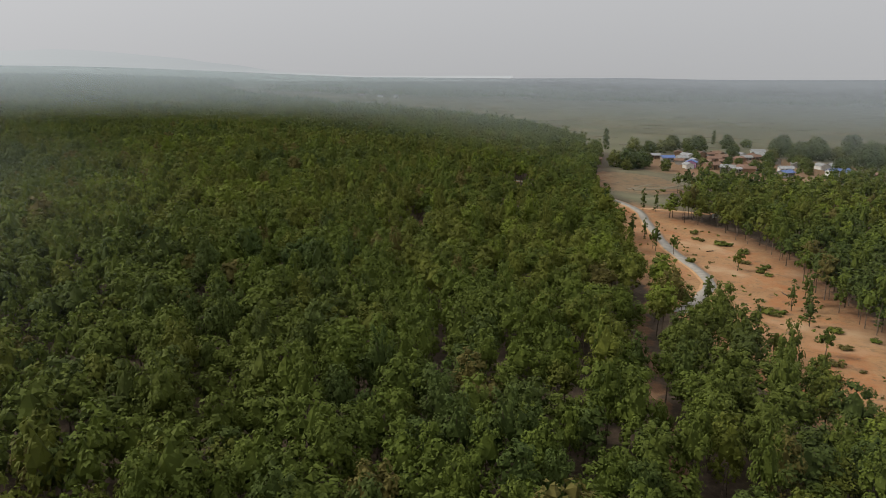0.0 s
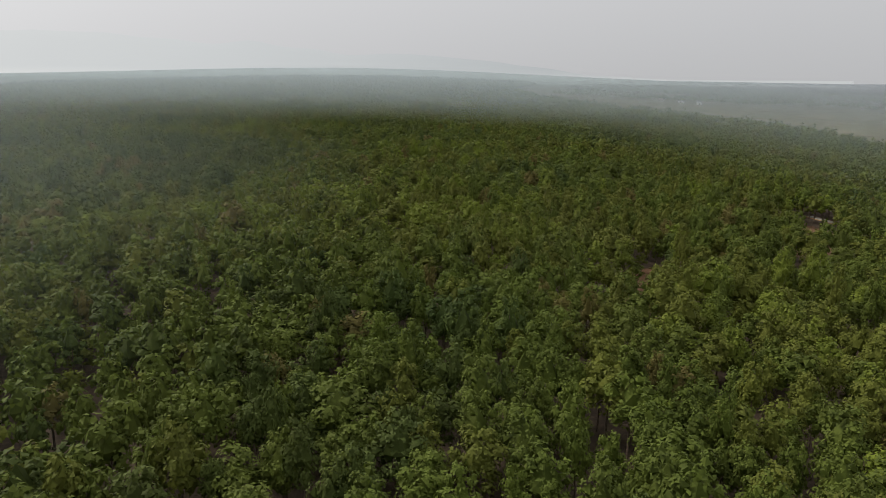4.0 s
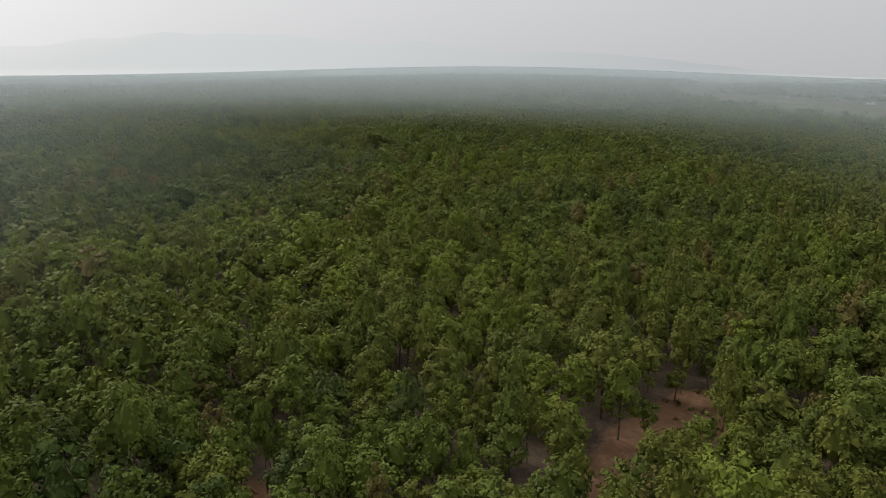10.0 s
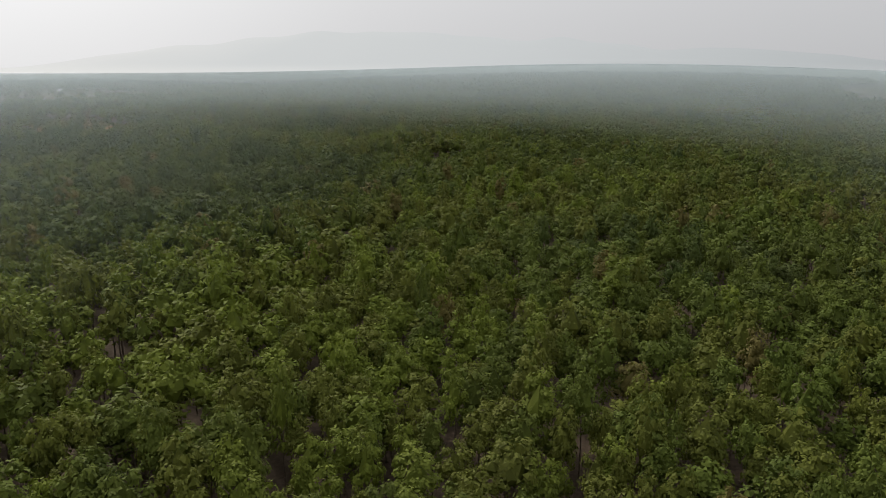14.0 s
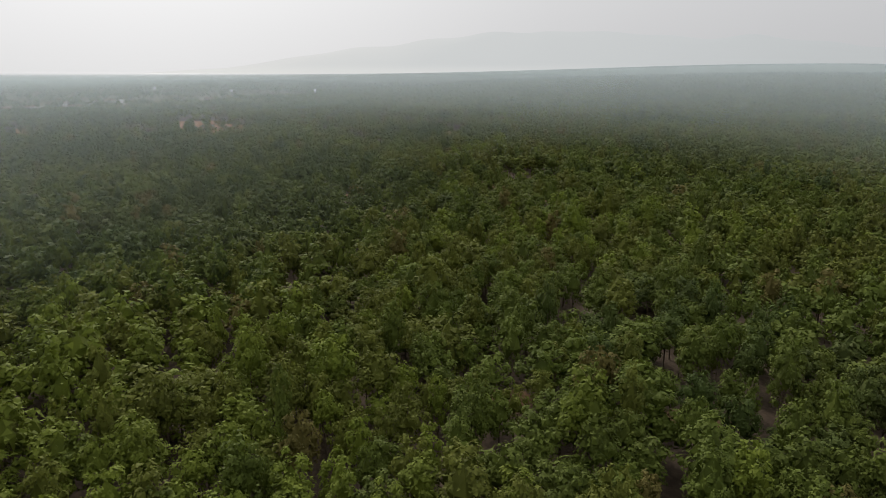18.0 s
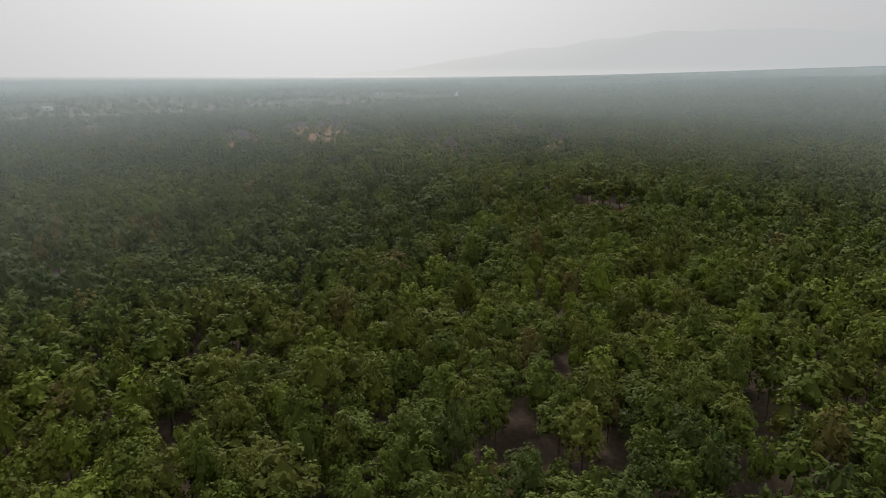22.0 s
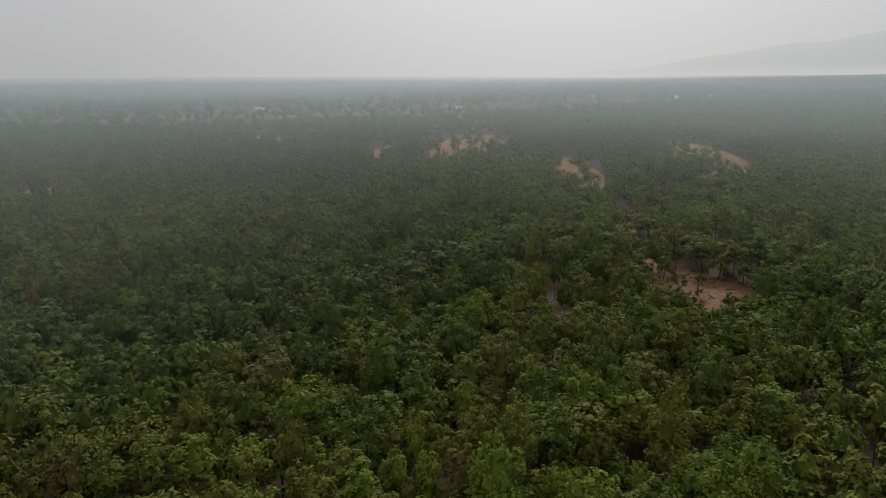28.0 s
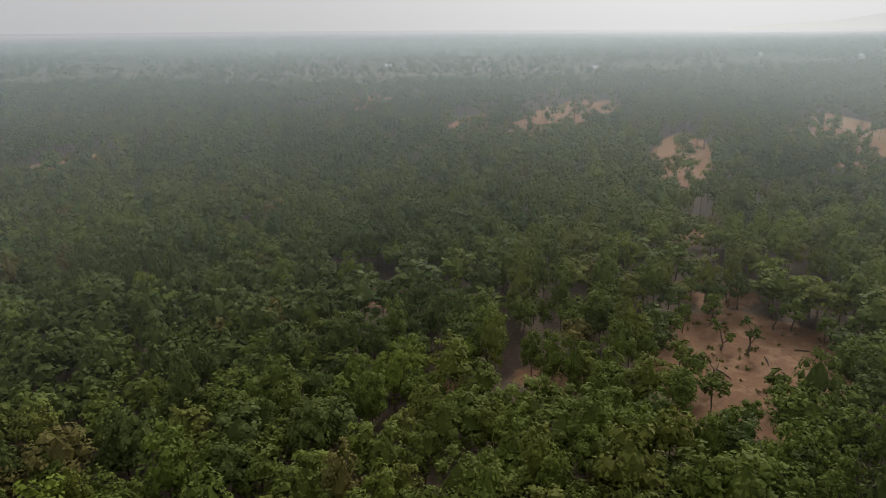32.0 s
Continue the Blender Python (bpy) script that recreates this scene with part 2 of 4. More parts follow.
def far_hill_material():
    """The hills' plain far backdrop: haze painted as pale glowing emission over near-black hills."""
    m = Nodes("far_hills_glowing")
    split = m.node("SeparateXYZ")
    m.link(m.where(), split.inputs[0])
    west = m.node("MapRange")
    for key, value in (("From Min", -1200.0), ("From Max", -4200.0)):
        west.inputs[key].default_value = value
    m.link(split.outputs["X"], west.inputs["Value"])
    # painted haze: hill tone brightens westward, towards the sun
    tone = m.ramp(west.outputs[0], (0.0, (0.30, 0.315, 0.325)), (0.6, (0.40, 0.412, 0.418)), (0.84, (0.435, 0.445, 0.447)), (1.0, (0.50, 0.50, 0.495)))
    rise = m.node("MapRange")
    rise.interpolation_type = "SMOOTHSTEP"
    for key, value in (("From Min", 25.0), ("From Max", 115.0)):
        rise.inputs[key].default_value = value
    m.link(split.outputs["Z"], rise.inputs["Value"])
    # painted mist: paler emission at the foot, fading upwards
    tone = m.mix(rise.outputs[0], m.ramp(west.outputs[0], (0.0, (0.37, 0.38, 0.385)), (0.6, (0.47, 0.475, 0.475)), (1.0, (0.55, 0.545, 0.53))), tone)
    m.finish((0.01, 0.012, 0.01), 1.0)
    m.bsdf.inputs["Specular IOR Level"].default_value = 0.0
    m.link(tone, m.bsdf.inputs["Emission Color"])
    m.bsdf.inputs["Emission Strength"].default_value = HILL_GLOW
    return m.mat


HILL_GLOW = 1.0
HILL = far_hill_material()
PANE = plain("dark_pane", (0.02, 0.022, 0.025), (0.05, 0.055, 0.06), 1.0, 0.2)


# ---- the plan ----
def inside(x, y, poly):
    """Which of the places lie within the polygon."""
    x, y = np.asarray(x, float), np.asarray(y, float)
    hit = np.zeros(x.shape, bool)
    for (ax, ay), (bx, by) in zip(poly, poly[1:] + poly[:1]):
        if ay == by:
            continue
        hit ^= ((ay > y) != (by > y)) & (x < (bx - ax) * (y - ay) / (by - ay) + ax)
    return hit


def off_line(x, y, line):
    """Distance of places from a line of points."""
    best = np.full(np.shape(x), 1e9)
    for (ax, ay), (bx, by) in zip(line, line[1:]):
        dx, dy = bx - ax, by - ay
        s = np.clip(((x - ax) * dx + (y - ay) * dy) / (dx * dx + dy * dy), 0, 1)
        best = np.minimum(best, np.hypot(x - ax - s * dx, y - ay - s * dy))
    return best


def within(x, y, poly):
    """Signed distance: positive inside the polygon."""
    d = off_line(x, y, poly + poly[:1])
    return np.where(inside(x, y, poly), d, -d)


def terrain(x, y, rough=0.5):
    """Height of the ground: a slope that rises gently to the west, a wooded hill in the north-west, a plain in the east."""
    x, y = np.asarray(x, float), np.asarray(y, float)
    b = -0.0262 * x + 0.0079 * y
    z = np.where(b > 0, 26 * np.tanh(b / 26), 9 * np.tanh(b / 9))
    z = z + 25 * np.exp(-((x + 898) ** 2 + (y - 1493) ** 2) / (2 * 430.0 ** 2))
    return z + rough * np.sin(x / 37.0 + 1.3) * np.sin(y / 43.0)


def lie(x, y):
    return float(terrain(x, y))


WOOD = [(90, -160), (76, 30), (67, 66), (62, 84), (58, 97), (56, 112), (54, 126), (50, 150), (48, 166), (46, 180), (50, 200), (56, 235), (62, 300), (97, 440), (78, 600), (20, 730),
        (-60, 810), (-230, 960), (-420, 1300), (-560, 1900), (-1300, 1900), (-1500, 1200), (-1060, 690), (-1000, 640), (-860, 470), (-730, 300), (-640, 150), (-600, 60), (-590, -60), (-560, -320)]
EAST_WOOD = [(98, 240), (88, 233), (89, 222), (92, 198), (92, 181), (87, 164), (85, 134), (84, 124), (106, 92), (270, 150), (270, 325), (190, 330), (152, 302), (118, 262)]
GROVE = [(76, 251), (81, 243), (86, 233), (98, 238), (120, 262), (152, 302), (126, 318), (101, 312), (99, 272), (108, 266), (98, 260), (84, 257)]
SAND = [(62, 300), (73, 268), (84, 262), (75, 252), (80, 242), (85, 231), (88, 221), (91, 198), (91, 181), (86, 164), (84, 134), (84, 122), (92, 102), (86, 76), (60, 80), (53, 97), (52, 112), (51, 126), (49, 150), (48, 166), (46, 180), (52, 200), (58, 235), (60, 290)]
GLADE = [(-250, 377), (-253, 392), (-248, 405), (-238, 409), (-222, 403), (-207, 395), (-203, 383), (-214, 375), (-230, 372), (-242, 371)]
GLADE_FAR = [(-296, 366), (-294, 378), (-302, 390), (-314, 388), (-312, 374), (-304, 367)]
DELL = [(-11, 190), (-16, 200), (-17, 214), (-14, 230), (-8, 238), (-4, 228), (-5, 206), (-7, 192)]
# small gaps in the wood: x, y, half-width, half-depth
GAPS = [(-94, 314, 5, 5), (-79, 289, 4, 6), (-62, 311, 4, 6), (-29, 294, 3, 5), (-13, 314, 4, 11), (27, 290, 10, 24), (-240, 320, 7, 16), (-206, 344, 4, 4), (-216, 360, 5, 6),
        (-43, 172, 2.5, 5), (-525, 156, 78, 20), (-525, 198, 74, 12), (-508, 312, 88, 30), (-410, 373, 62, 12), (-470, 443, 80, 24), (-325, 140, 52, 26), (-470, 262, 60, 12), (-262, 384, 8, 9)]
TRACK = [(66, 172), (54, 160), (42, 146), (37, 124), (33, 104), (30, 84), (24, 40), (10, -60)]
ROAD = [(30, 330), (52, 306), (65, 290), (72, 264), (69, 236), (66, 204), (66, 172), (60, 158), (50, 145)]
# the stretch of wood that the flight passes nearest
NEAR_LINE = [(0, 72), (-18, 139), (-34, 220), (-68, 280), (-101, 311), (-150, 338), (-186, 352), (-210, 371)]

EAST_LINE = [(30, 70), (46, 128), (30, 200), (-8, 262), (-52, 306)]


def openness(x, y):
    """Positive where the wood opens to bare earth, in metres from the edge."""
    best = np.maximum.reduce([within(x, y, p) for p in (SAND, GLADE, GLADE_FAR, DELL)])
    for gx, gy, rx, ry in GAPS:
        best = np.maximum(best, (1 - np.hypot((x - gx) / rx, (y - gy) / ry)) * min(rx, ry))
    return np.maximum(best, 1.6 - off_line(x, y, TRACK))


# ---- setting: ground, haze ----
def graded(lo, hi, fine_lo, fine_hi, step, growth=1.25):
    """Coordinates that are close together in the middle stretch and spread out beyond it."""
    mid = list(np.arange(fine_lo, fine_hi + 0.1, step))
    a, s = [], step
    v = fine_lo
    while v > lo:
        s *= growth
        v = max(lo, v - s)
        a.append(v)
    b, s = [], step
    v = fine_hi
    while v < hi:
        s *= growth
        v = min(hi, v + s)
        b.append(v)
    return np.array(a[::-1] + mid + b)


def build_ground():
    xs, ys = graded(-4900, 4900, -420, 240, 3.0), graded(-4900, 4900, 40, 520, 3.0)
    gx, gy = np.meshgrid(xs, ys)
    x, y = gx.ravel(), gy.ravel()
    z = terrain(x, y)
    n, w = len(ys), len(xs)
    i = np.arange(n * w).reshape(n, w)
    faces = np.stack([i[:-1, :-1], i[:-1, 1:], i[1:, 1:], i[1:, :-1]], -1).reshape(-1, 4)
    me = bpy.data.meshes.new("ground")
    me.from_pydata(np.stack([x, y, z], -1).tolist(), [], faces.tolist())
    bare = np.clip(openness(x, y) / 6 + 0.5, 0, 1)
    bare = np.maximum(bare, np.clip((within(x, y, SAND) + 14) / 12, 0, 0.75) * (x > 74) * (y < 300))
    wooded = np.maximum.reduce([within(x, y, p) for p in (WOOD, EAST_WOOD, GROVE, SAND)])
    village = 1 - np.clip((np.hypot((x - 175) / 75, (y - 400) / 60) - 0.8) / 0.4, 0, 1)
    fallow = 1 - np.clip((np.hypot((x - 88) / 30, (y - 335) / 45) - 0.7) / 0.3, 0, 1)
    village = np.maximum(village, 0.75 * fallow)
    for key, values in (("bare", np.maximum(bare, 0.8 * village)), ("pale", np.clip(np.maximum.reduce([within(x, y, SAND) / 8 + 0.8, 0.35 * village, 0.7 * (x < -300)]), 0, 1)),
                        ("field", np.clip(-wooded / 12, 0, 1) * (1 - 0.8 * village))):
        me.attributes.new(key, "FLOAT", "POINT").data.foreach_set("value", values.astype(np.float32))
    me.materials.append(GROUND)
    me.shade_smooth()
    return tagged(new("ground", me), "red-brown woodland soil, orange sand and dry paddy plain", "ground", kind="structure")


build_ground()


CLEAR = [(0, 0), (19, 170), (0, 250), (-60, 318), (-113, 378), (-150, 376), (-178, 368)]


def build_haze():
    """One sheet added over the canopy in place of haze in the air: opacity painted in, none below the flight, more with
    distance and over the western valley.
    """
    cx, cy, n = -45.0, 195.0, 192
    radii = [0.5, 8, 16, 25, 35, 45, 55] + [66 * 1.045 ** k for k in range(98)]
    rings, dense, dim_east, mirror, sky_match = [], [], [], [], []
    for r in radii:
        a = np.linspace(0, 2 * np.pi, n, endpoint=False)
        x, y = cx + r * np.cos(a), cy + r * np.sin(a)
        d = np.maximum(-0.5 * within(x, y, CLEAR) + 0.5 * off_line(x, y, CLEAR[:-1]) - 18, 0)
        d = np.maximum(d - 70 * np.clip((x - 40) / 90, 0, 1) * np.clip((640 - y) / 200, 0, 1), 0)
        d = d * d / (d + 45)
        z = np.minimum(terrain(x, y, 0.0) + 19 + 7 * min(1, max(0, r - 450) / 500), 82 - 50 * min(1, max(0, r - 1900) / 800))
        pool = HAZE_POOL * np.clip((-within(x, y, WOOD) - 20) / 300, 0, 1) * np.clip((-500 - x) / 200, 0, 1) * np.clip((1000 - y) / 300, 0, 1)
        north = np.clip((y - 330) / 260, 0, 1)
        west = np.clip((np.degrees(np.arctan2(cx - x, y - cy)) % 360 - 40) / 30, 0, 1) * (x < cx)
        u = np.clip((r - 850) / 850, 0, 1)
        # far west the sheet takes on the sky's brightness, so the land fades out
        sky_match.append(west * u * u * (3 - 2 * u))
        mirror.append(np.clip(0.75 * np.clip((d - 30) / 250, 0, 1) + 0.25 * sky_match[-1], 0, 1))
        # weaker glow away from the sun, painted as a darker tint eastward
        dim_east.append(np.clip((x + 250) / 500, 0, 1) * min(1, r / 1200))
        dense.append(np.maximum(sky_match[-1], 1 - np.exp(-pool - 0.08 * north * north * (3 - 2 * north) * np.clip(d / 250, 0, 1) - d / HAZE_NEAR - (d / HAZE_REACH) ** 2)))
        rings.append(np.stack([x, y, z], -1))
    verts, dense, dim_east, mirror, sky_match = (np.concatenate(v) for v in (rings, dense, dim_east, mirror, sky_match))
    faces = [(k * n + j, k * n + (j + 1) % n, (k + 1) * n + (j + 1) % n, (k + 1) * n + j) for k in range(len(radii) - 1) for j in range(n)]
    faces = [f for f in faces if dense[list(f)].max() > 0.0005]
    used = np.unique(np.array(faces))
    back = np.full(len(verts), -1)
    back[used] = np.arange(len(used))
    me = bpy.data.meshes.new("backdrop_haze_sheet")
    me.from_pydata(verts[used].tolist(), [], back[np.array(faces)].tolist())
    for key, values in (("dense", dense), ("dim_east", dim_east), ("mirror", mirror), ("sky_match", sky_match)):
        me.attributes.new(key, "FLOAT", "POINT").data.foreach_set("value", values[used].astype(np.float32))
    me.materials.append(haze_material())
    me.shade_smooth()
    layer = new("backdrop_haze_sheet", me)
    layer.display_type = "WIRE"
    tagged(layer, "pale see-through sheet standing in for haze over the distant land", "haze", kind="structure")


HAZE_NEAR, HAZE_REACH, HAZE_POOL = 800.0, 2100.0, 0.45
build_haze()


def build_hills():
    """A long range of hills in the north-west, made faint by painted, glowing haze colour."""
    cx, cy = -45.0, 195.0
    bearing, height = (-6, 6, 13, 20, 27, 33, 40, 48, 55, 62, 68, 74, 80, 86), (0, 0, 0.35, 1.4, 1.9, 2.0, 2.7, 2.9, 3.4, 2.8, 2.2, 1.3, 0.4, 0)
    az = np.radians(np.linspace(-6, 86, 240))
    tall = np.tan(np.radians(np.interp(np.degrees(az), bearing, height))) * 4350
    tall = tall * (1 + 0.04 * np.sin(az * 31) + 0.02 * np.sin(az * 73 + 1))
    rows = []
    for r, f in ((3850, 0.0), (3980, 0.22), (4120, 0.55), (4240, 0.82), (4350, 1.0), (4480, 0.8), (4650, 0.0)):
        rr = r + 30 * np.sin(az * 40 + r) * f
        rows.append(np.stack([cx - rr * np.sin(az), cy + rr * np.cos(az), 15 + (tall + 35) * f * (1 + 0.02 * np.sin(az * 60 + r / 60))], -1))
    w = len(az)
    faces = [(k * w + j, k * w + j + 1, (k + 1) * w + j + 1, (k + 1) * w + j) for k in range(len(rows) - 1) for j in range(w - 1)]
    me = bpy.data.meshes.new("backdrop_hills")
    me.from_pydata(np.concatenate(rows).tolist(), [], faces)
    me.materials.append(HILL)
    me.shade_smooth()
    tagged(new("backdrop_hills", me), "long forested hills, glowing in painted pale haze tones", "hills", kind="structure")


build_hills()


# ---- trees ----
OCT = np.array([[(sx, 0, 0), (0, sy, 0), (0, 0, sz)] for sx in (-1, 1) for sy in (-1, 1) for sz in (-1, 1)], float)


def lumpy():
    """A knobbly ball of triangles, open underneath."""
    a, b, c = OCT[:, 0], OCT[:, 1], OCT[:, 2]
    ab, bc, ca = (a + b) / 2, (b + c) / 2, (c + a) / 2
    f = np.concatenate([np.stack(t, 1) for t in ((a, ab, ca), (ab, b, bc), (ca, bc, c), (ab, bc, ca))])
    f /= np.linalg.norm(f, axis=2)[..., None]
    f = f[f[..., 2].mean(1) > -0.45]
    return f * (1 + 0.13 * np.sin(f[..., :1] * 5 + 1) * np.cos(f[..., 1:2] * 6) + 0.1 * np.sin(f[..., 2:] * 7 + f[..., :1] * 4))


LUMP = lumpy()


def sprays(rng, count, size, height, radius, base, lobes=10, solid=OCT, dome=False):
    """One crown: tufted leafy lobes over an egg-shaped body, clothed with leaf sprays that face outwards. An array of triangles."""
    tall = height - base
    shape = lambda v: np.sin(np.pi * (0.22 + 0.66 * v))
    u = np.clip((np.arange(lobes) + rng.uniform(0.1, 0.9, lobes)) / lobes, 0.04, 0.97)
    swell = shape(u)
    turn = rng.uniform(0, 6.28) + np.arange(lobes) * 2.4 + rng.normal(0, 0.35, lobes)
    out = swell * radius * rng.uniform(0.50, 0.80, lobes)
    rad = radius * rng.uniform(0.26, 0.44, lobes) * (0.6 + 0.4 * swell) * (1.25 if lobes < 6 else 1)
    centre = np.stack([np.cos(turn) * out, np.sin(turn) * out, base + rad * 0.5 + u * (tall - 1.4 * rad)], -1)
    solids = [(LUMP if lobes > 4 else OCT) * (0.46 * radius, 0.46 * radius, 0.30 * tall) + (0, 0, base + 0.42 * tall)]
    for c, r in zip(centre, rad):
        spin = np.array(Euler((rng.normal(0, 0.3), rng.normal(0, 0.3), rng.uniform(0, 6.28))).to_matrix())
        solids.append(solid @ spin.T * r * rng.uniform(0.58, 0.74, 3) + c)
    body = count * 3 // 10
    pick = rng.choice(lobes, count - body, p=rad ** 2 / (rad ** 2).sum())
    away = np.stack([np.cos(turn) * 0.7, np.sin(turn) * 0.7, 0.25 + 0.45 * u], -1)
    way = rng.normal(0, 0.75, (count - body, 3)) + away[pick]
    way /= np.linalg.norm(way, axis=1)[:, None]
    at = centre[pick] + way * (rad[pick] * rng.uniform(0.80, 1.12, count - body))[:, None]
    v, spin = rng.uniform(0.02, 0.95, body), rng.uniform(0, 6.28, body)
    ring = shape(v) * radius * rng.uniform(0.50, 0.80, body)
    at = np.concatenate([at, np.stack([np.cos(spin) * ring, np.sin(spin) * ring, base + 0.1 + v * (tall - 0.4)], -1)])
    way = np.concatenate([way, np.stack([np.cos(spin) * 0.8, np.sin(spin) * 0.8, 0.15 + 0.6 * v], -1)])
    normal = way + rng.normal(0, 0.30, (count, 3)) + (0, 0, 0.38)
    normal /= np.linalg.norm(normal, axis=1)[:, None]
    side = np.cross(normal, rng.normal(0, 1, (count, 3)))
    side /= np.linalg.norm(side, axis=1)[:, None]
    fore = np.cross(normal, side)
    s = (size * rng.uniform(0.65, 1.35, count))[:, None]
    leaves = np.stack([at - side * s * 0.5 - fore * s * 0.45, at + side * s * 0.5 - fore * s * 0.35 - normal * s * 0.15, at + fore * s * 0.8], 1)
    return np.concatenate([leaves] + solids)


def prism(points, radii, sides=3):
    """Faces of a tapering stem along the points."""
    rings = []
    for (x, y, z), r in zip(points, radii):
        rings.append([(x + r * math.cos(2 * math.pi * k / sides), y + r * math.sin(2 * math.pi * k / sides), z) for k in range(sides)])
    return np.array([[a[k], a[(k + 1) % sides], b[(k + 1) % sides], b[k]] for a, b in zip(rings, rings[1:]) for k in range(sides)])


def soup(name, faces, index, materials):
    """One mesh out of many loose faces; faces: (n, corners, 3)."""
    n, k = faces.shape[:2]
    me = bpy.data.meshes.new(name)
    me.vertices.add(n * k)
    me.vertices.foreach_set("co", faces.astype(np.float32).ravel())
    me.loops.add(n * k)
    me.loops.foreach_set("vertex_index", np.arange(n * k, dtype=np.int32))
    me.polygons.add(n)
    me.polygons.foreach_set("loop_start", np.arange(0, n * k, k, dtype=np.int32))
    me.polygons.foreach_set("material_index", np.asarray(index, np.int32))
    for m in materials:
        me.materials.append(m)
    me.update(calc_edges=True)
    return me


def scatter(step, spread, box, keep):
    """Places on a jittered grid of which keep() lets some stand."""
    rng = np.random.default_rng(int(step * 1000) + int(box[0]) % 97)
    gx, gy = np.meshgrid(np.arange(box[0], box[2], step), np.arange(box[1], box[3], step))
    gx[1::2] += step / 2
    x = (gx + rng.uniform(-spread, spread, gx.shape) * step).ravel()
    y = (gy + rng.uniform(-spread, spread, gy.shape) * step).ravel()
    ok = keep(x, y, rng)
    return x[ok], y[ok]


def patches(x, y):
    """Slow variation over the wood, about -1 to 1, with an olive stretch in its middle."""
    return 0.75 * np.exp(-((x + 70) ** 2 + (y - 262) ** 2) / (2 * 75.0 ** 2)) + (np.sin(x / 31 + 0.7) * np.sin(y / 27 + 2.1) + np.sin((x + y) / 53) * np.sin((x - 0.6 * y) / 41 + 1)) / 1.6


def plant(name, x, y, templates, trunks, scale, rng, label):
    """Set trees at the places, as one mesh of leaves and one of stems."""
    n = len(x)
    z = terrain(x, y)
    which = rng.integers(0, len(templates), n)
    turn = rng.uniform(0, 2 * np.pi, n)
    tall = scale * rng.normal(1, 0.17, n).clip(0.6, 1.35) * np.where((x > 72) & (y > 90), 0.9, 1.0)
    wide = scale * rng.normal(1, 0.22, n).clip(0.65, 1.6) * (0.92 + 0.16 / (1 + np.exp((x + 110) / 30)))
    p = patches(x, y) + rng.normal(0, 0.55, n) - 0.8 * ((x < -150) & (y < 345))
    tone = np.select([p > 1.15, p > 0.45, p < -0.75], [3, 2, 1], 0)
    tone[rng.random(n) < 0.02] = 4
    out, idx, stems = [], [], []
    for k, faces in enumerate(templates):
        s = np.flatnonzero(which == k)
        if not len(s):
            continue
        c, d = np.cos(turn[s]), np.sin(turn[s])

        def put(f):
            fx, fy, fz = f[None, ..., 0], f[None, ..., 1], f[None, ..., 2]
            e = (slice(None), None, None)
            return np.stack([(fx * c[e] - fy * d[e]) * wide[s][e] + x[s][e], (fx * d[e] + fy * c[e]) * wide[s][e] + y[s][e], fz * tall[s][e] + z[s][e]], -1).reshape(-1, f.shape[1], 3)

        out.append(put(faces))
        idx.append(np.repeat(tone[s], len(faces)))
        if trunks is not None:
            stems.append(put(trunks[k % len(trunks)]))
    wood = new(name, soup(name, np.concatenate(out), np.concatenate(idx), LEAVES))
    tagged(wood, label, "woodland", kind="stuff")
    if stems:
        f = np.concatenate(stems)
        part_ob = new("stems", soup("stems", f, np.zeros(len(f)), [BARK]))
        part_ob.parent = wood
    return wood


rng = np.random.default_rng(7)
STEMS = [prism([(0, 0, -0.4), (rng.normal(0, .15), rng.normal(0, .15), 3.0), (rng.normal(0, .3), rng.normal(0, .3), 7.0)], [0.16, 0.13, 0.06]) for _ in range(6)]
CROWN_NEAR = [sprays(rng, 720, 0.34, rng.uniform(9.4, 13.2), rng.uniform(2.4, 3.4), rng.uniform(3.4, 5.0), int(rng.integers(15, 21))) for _ in range(18)]
CROWN_HALF = [sprays(rng, 240, 0.56, rng.uniform(9.4, 13.2), rng.uniform(2.4, 3.4), rng.uniform(3.4, 5.0), 10) for _ in range(18)]
CROWN_MID = [sprays(rng, 84, 0.78, rng.uniform(9.4, 13.0), rng.uniform(2.4, 3.3), rng.uniform(3.4, 5.0), 4) for _ in range(16)]
CROWN_FAR = [sprays(rng, 16, 1.5, rng.uniform(9.4, 13), rng.uniform(3.2, 4.6), 3.0, 3) for k in range(12)]
CROWN_LAST = [sprays(rng, 8, 2.2, rng.uniform(9.0, 12.4), rng.uniform(3.8, 5.4), 1.5, 1) for k in range(12)]


def wooded(x, y):
    return inside(x, y, WOOD) | inside(x, y, EAST_WOOD) | inside(x, y, GROVE)


# broad or bright trees that stand out of the canopy: x, y
MARKED = [(-41, 141), (21, 272), (-41, 207), (-91, 188), (-15, 211), (-37, 163), (-108, 227), (-69, 320), (-108, 308), (-179, 253), (-142, 346), (-106, 278), (-138, 363), (-121, 338), (-107, 307), (-178, 252), (-202, 340), (-214, 279), (-169, 355), (-152, 343), (-170, 366), (-169, 302), (-205, 275), (-196, 340), (-214, 349), (-247, 275), (39, 185), (-13, 114), (-5, 174)]


def room(x, y):
    """Where no marked tree stands."""
    free = np.ones(x.shape, bool)
    for mx, my in MARKED:
        free &= np.hypot(x - mx, y - my) > 3.3
    return free


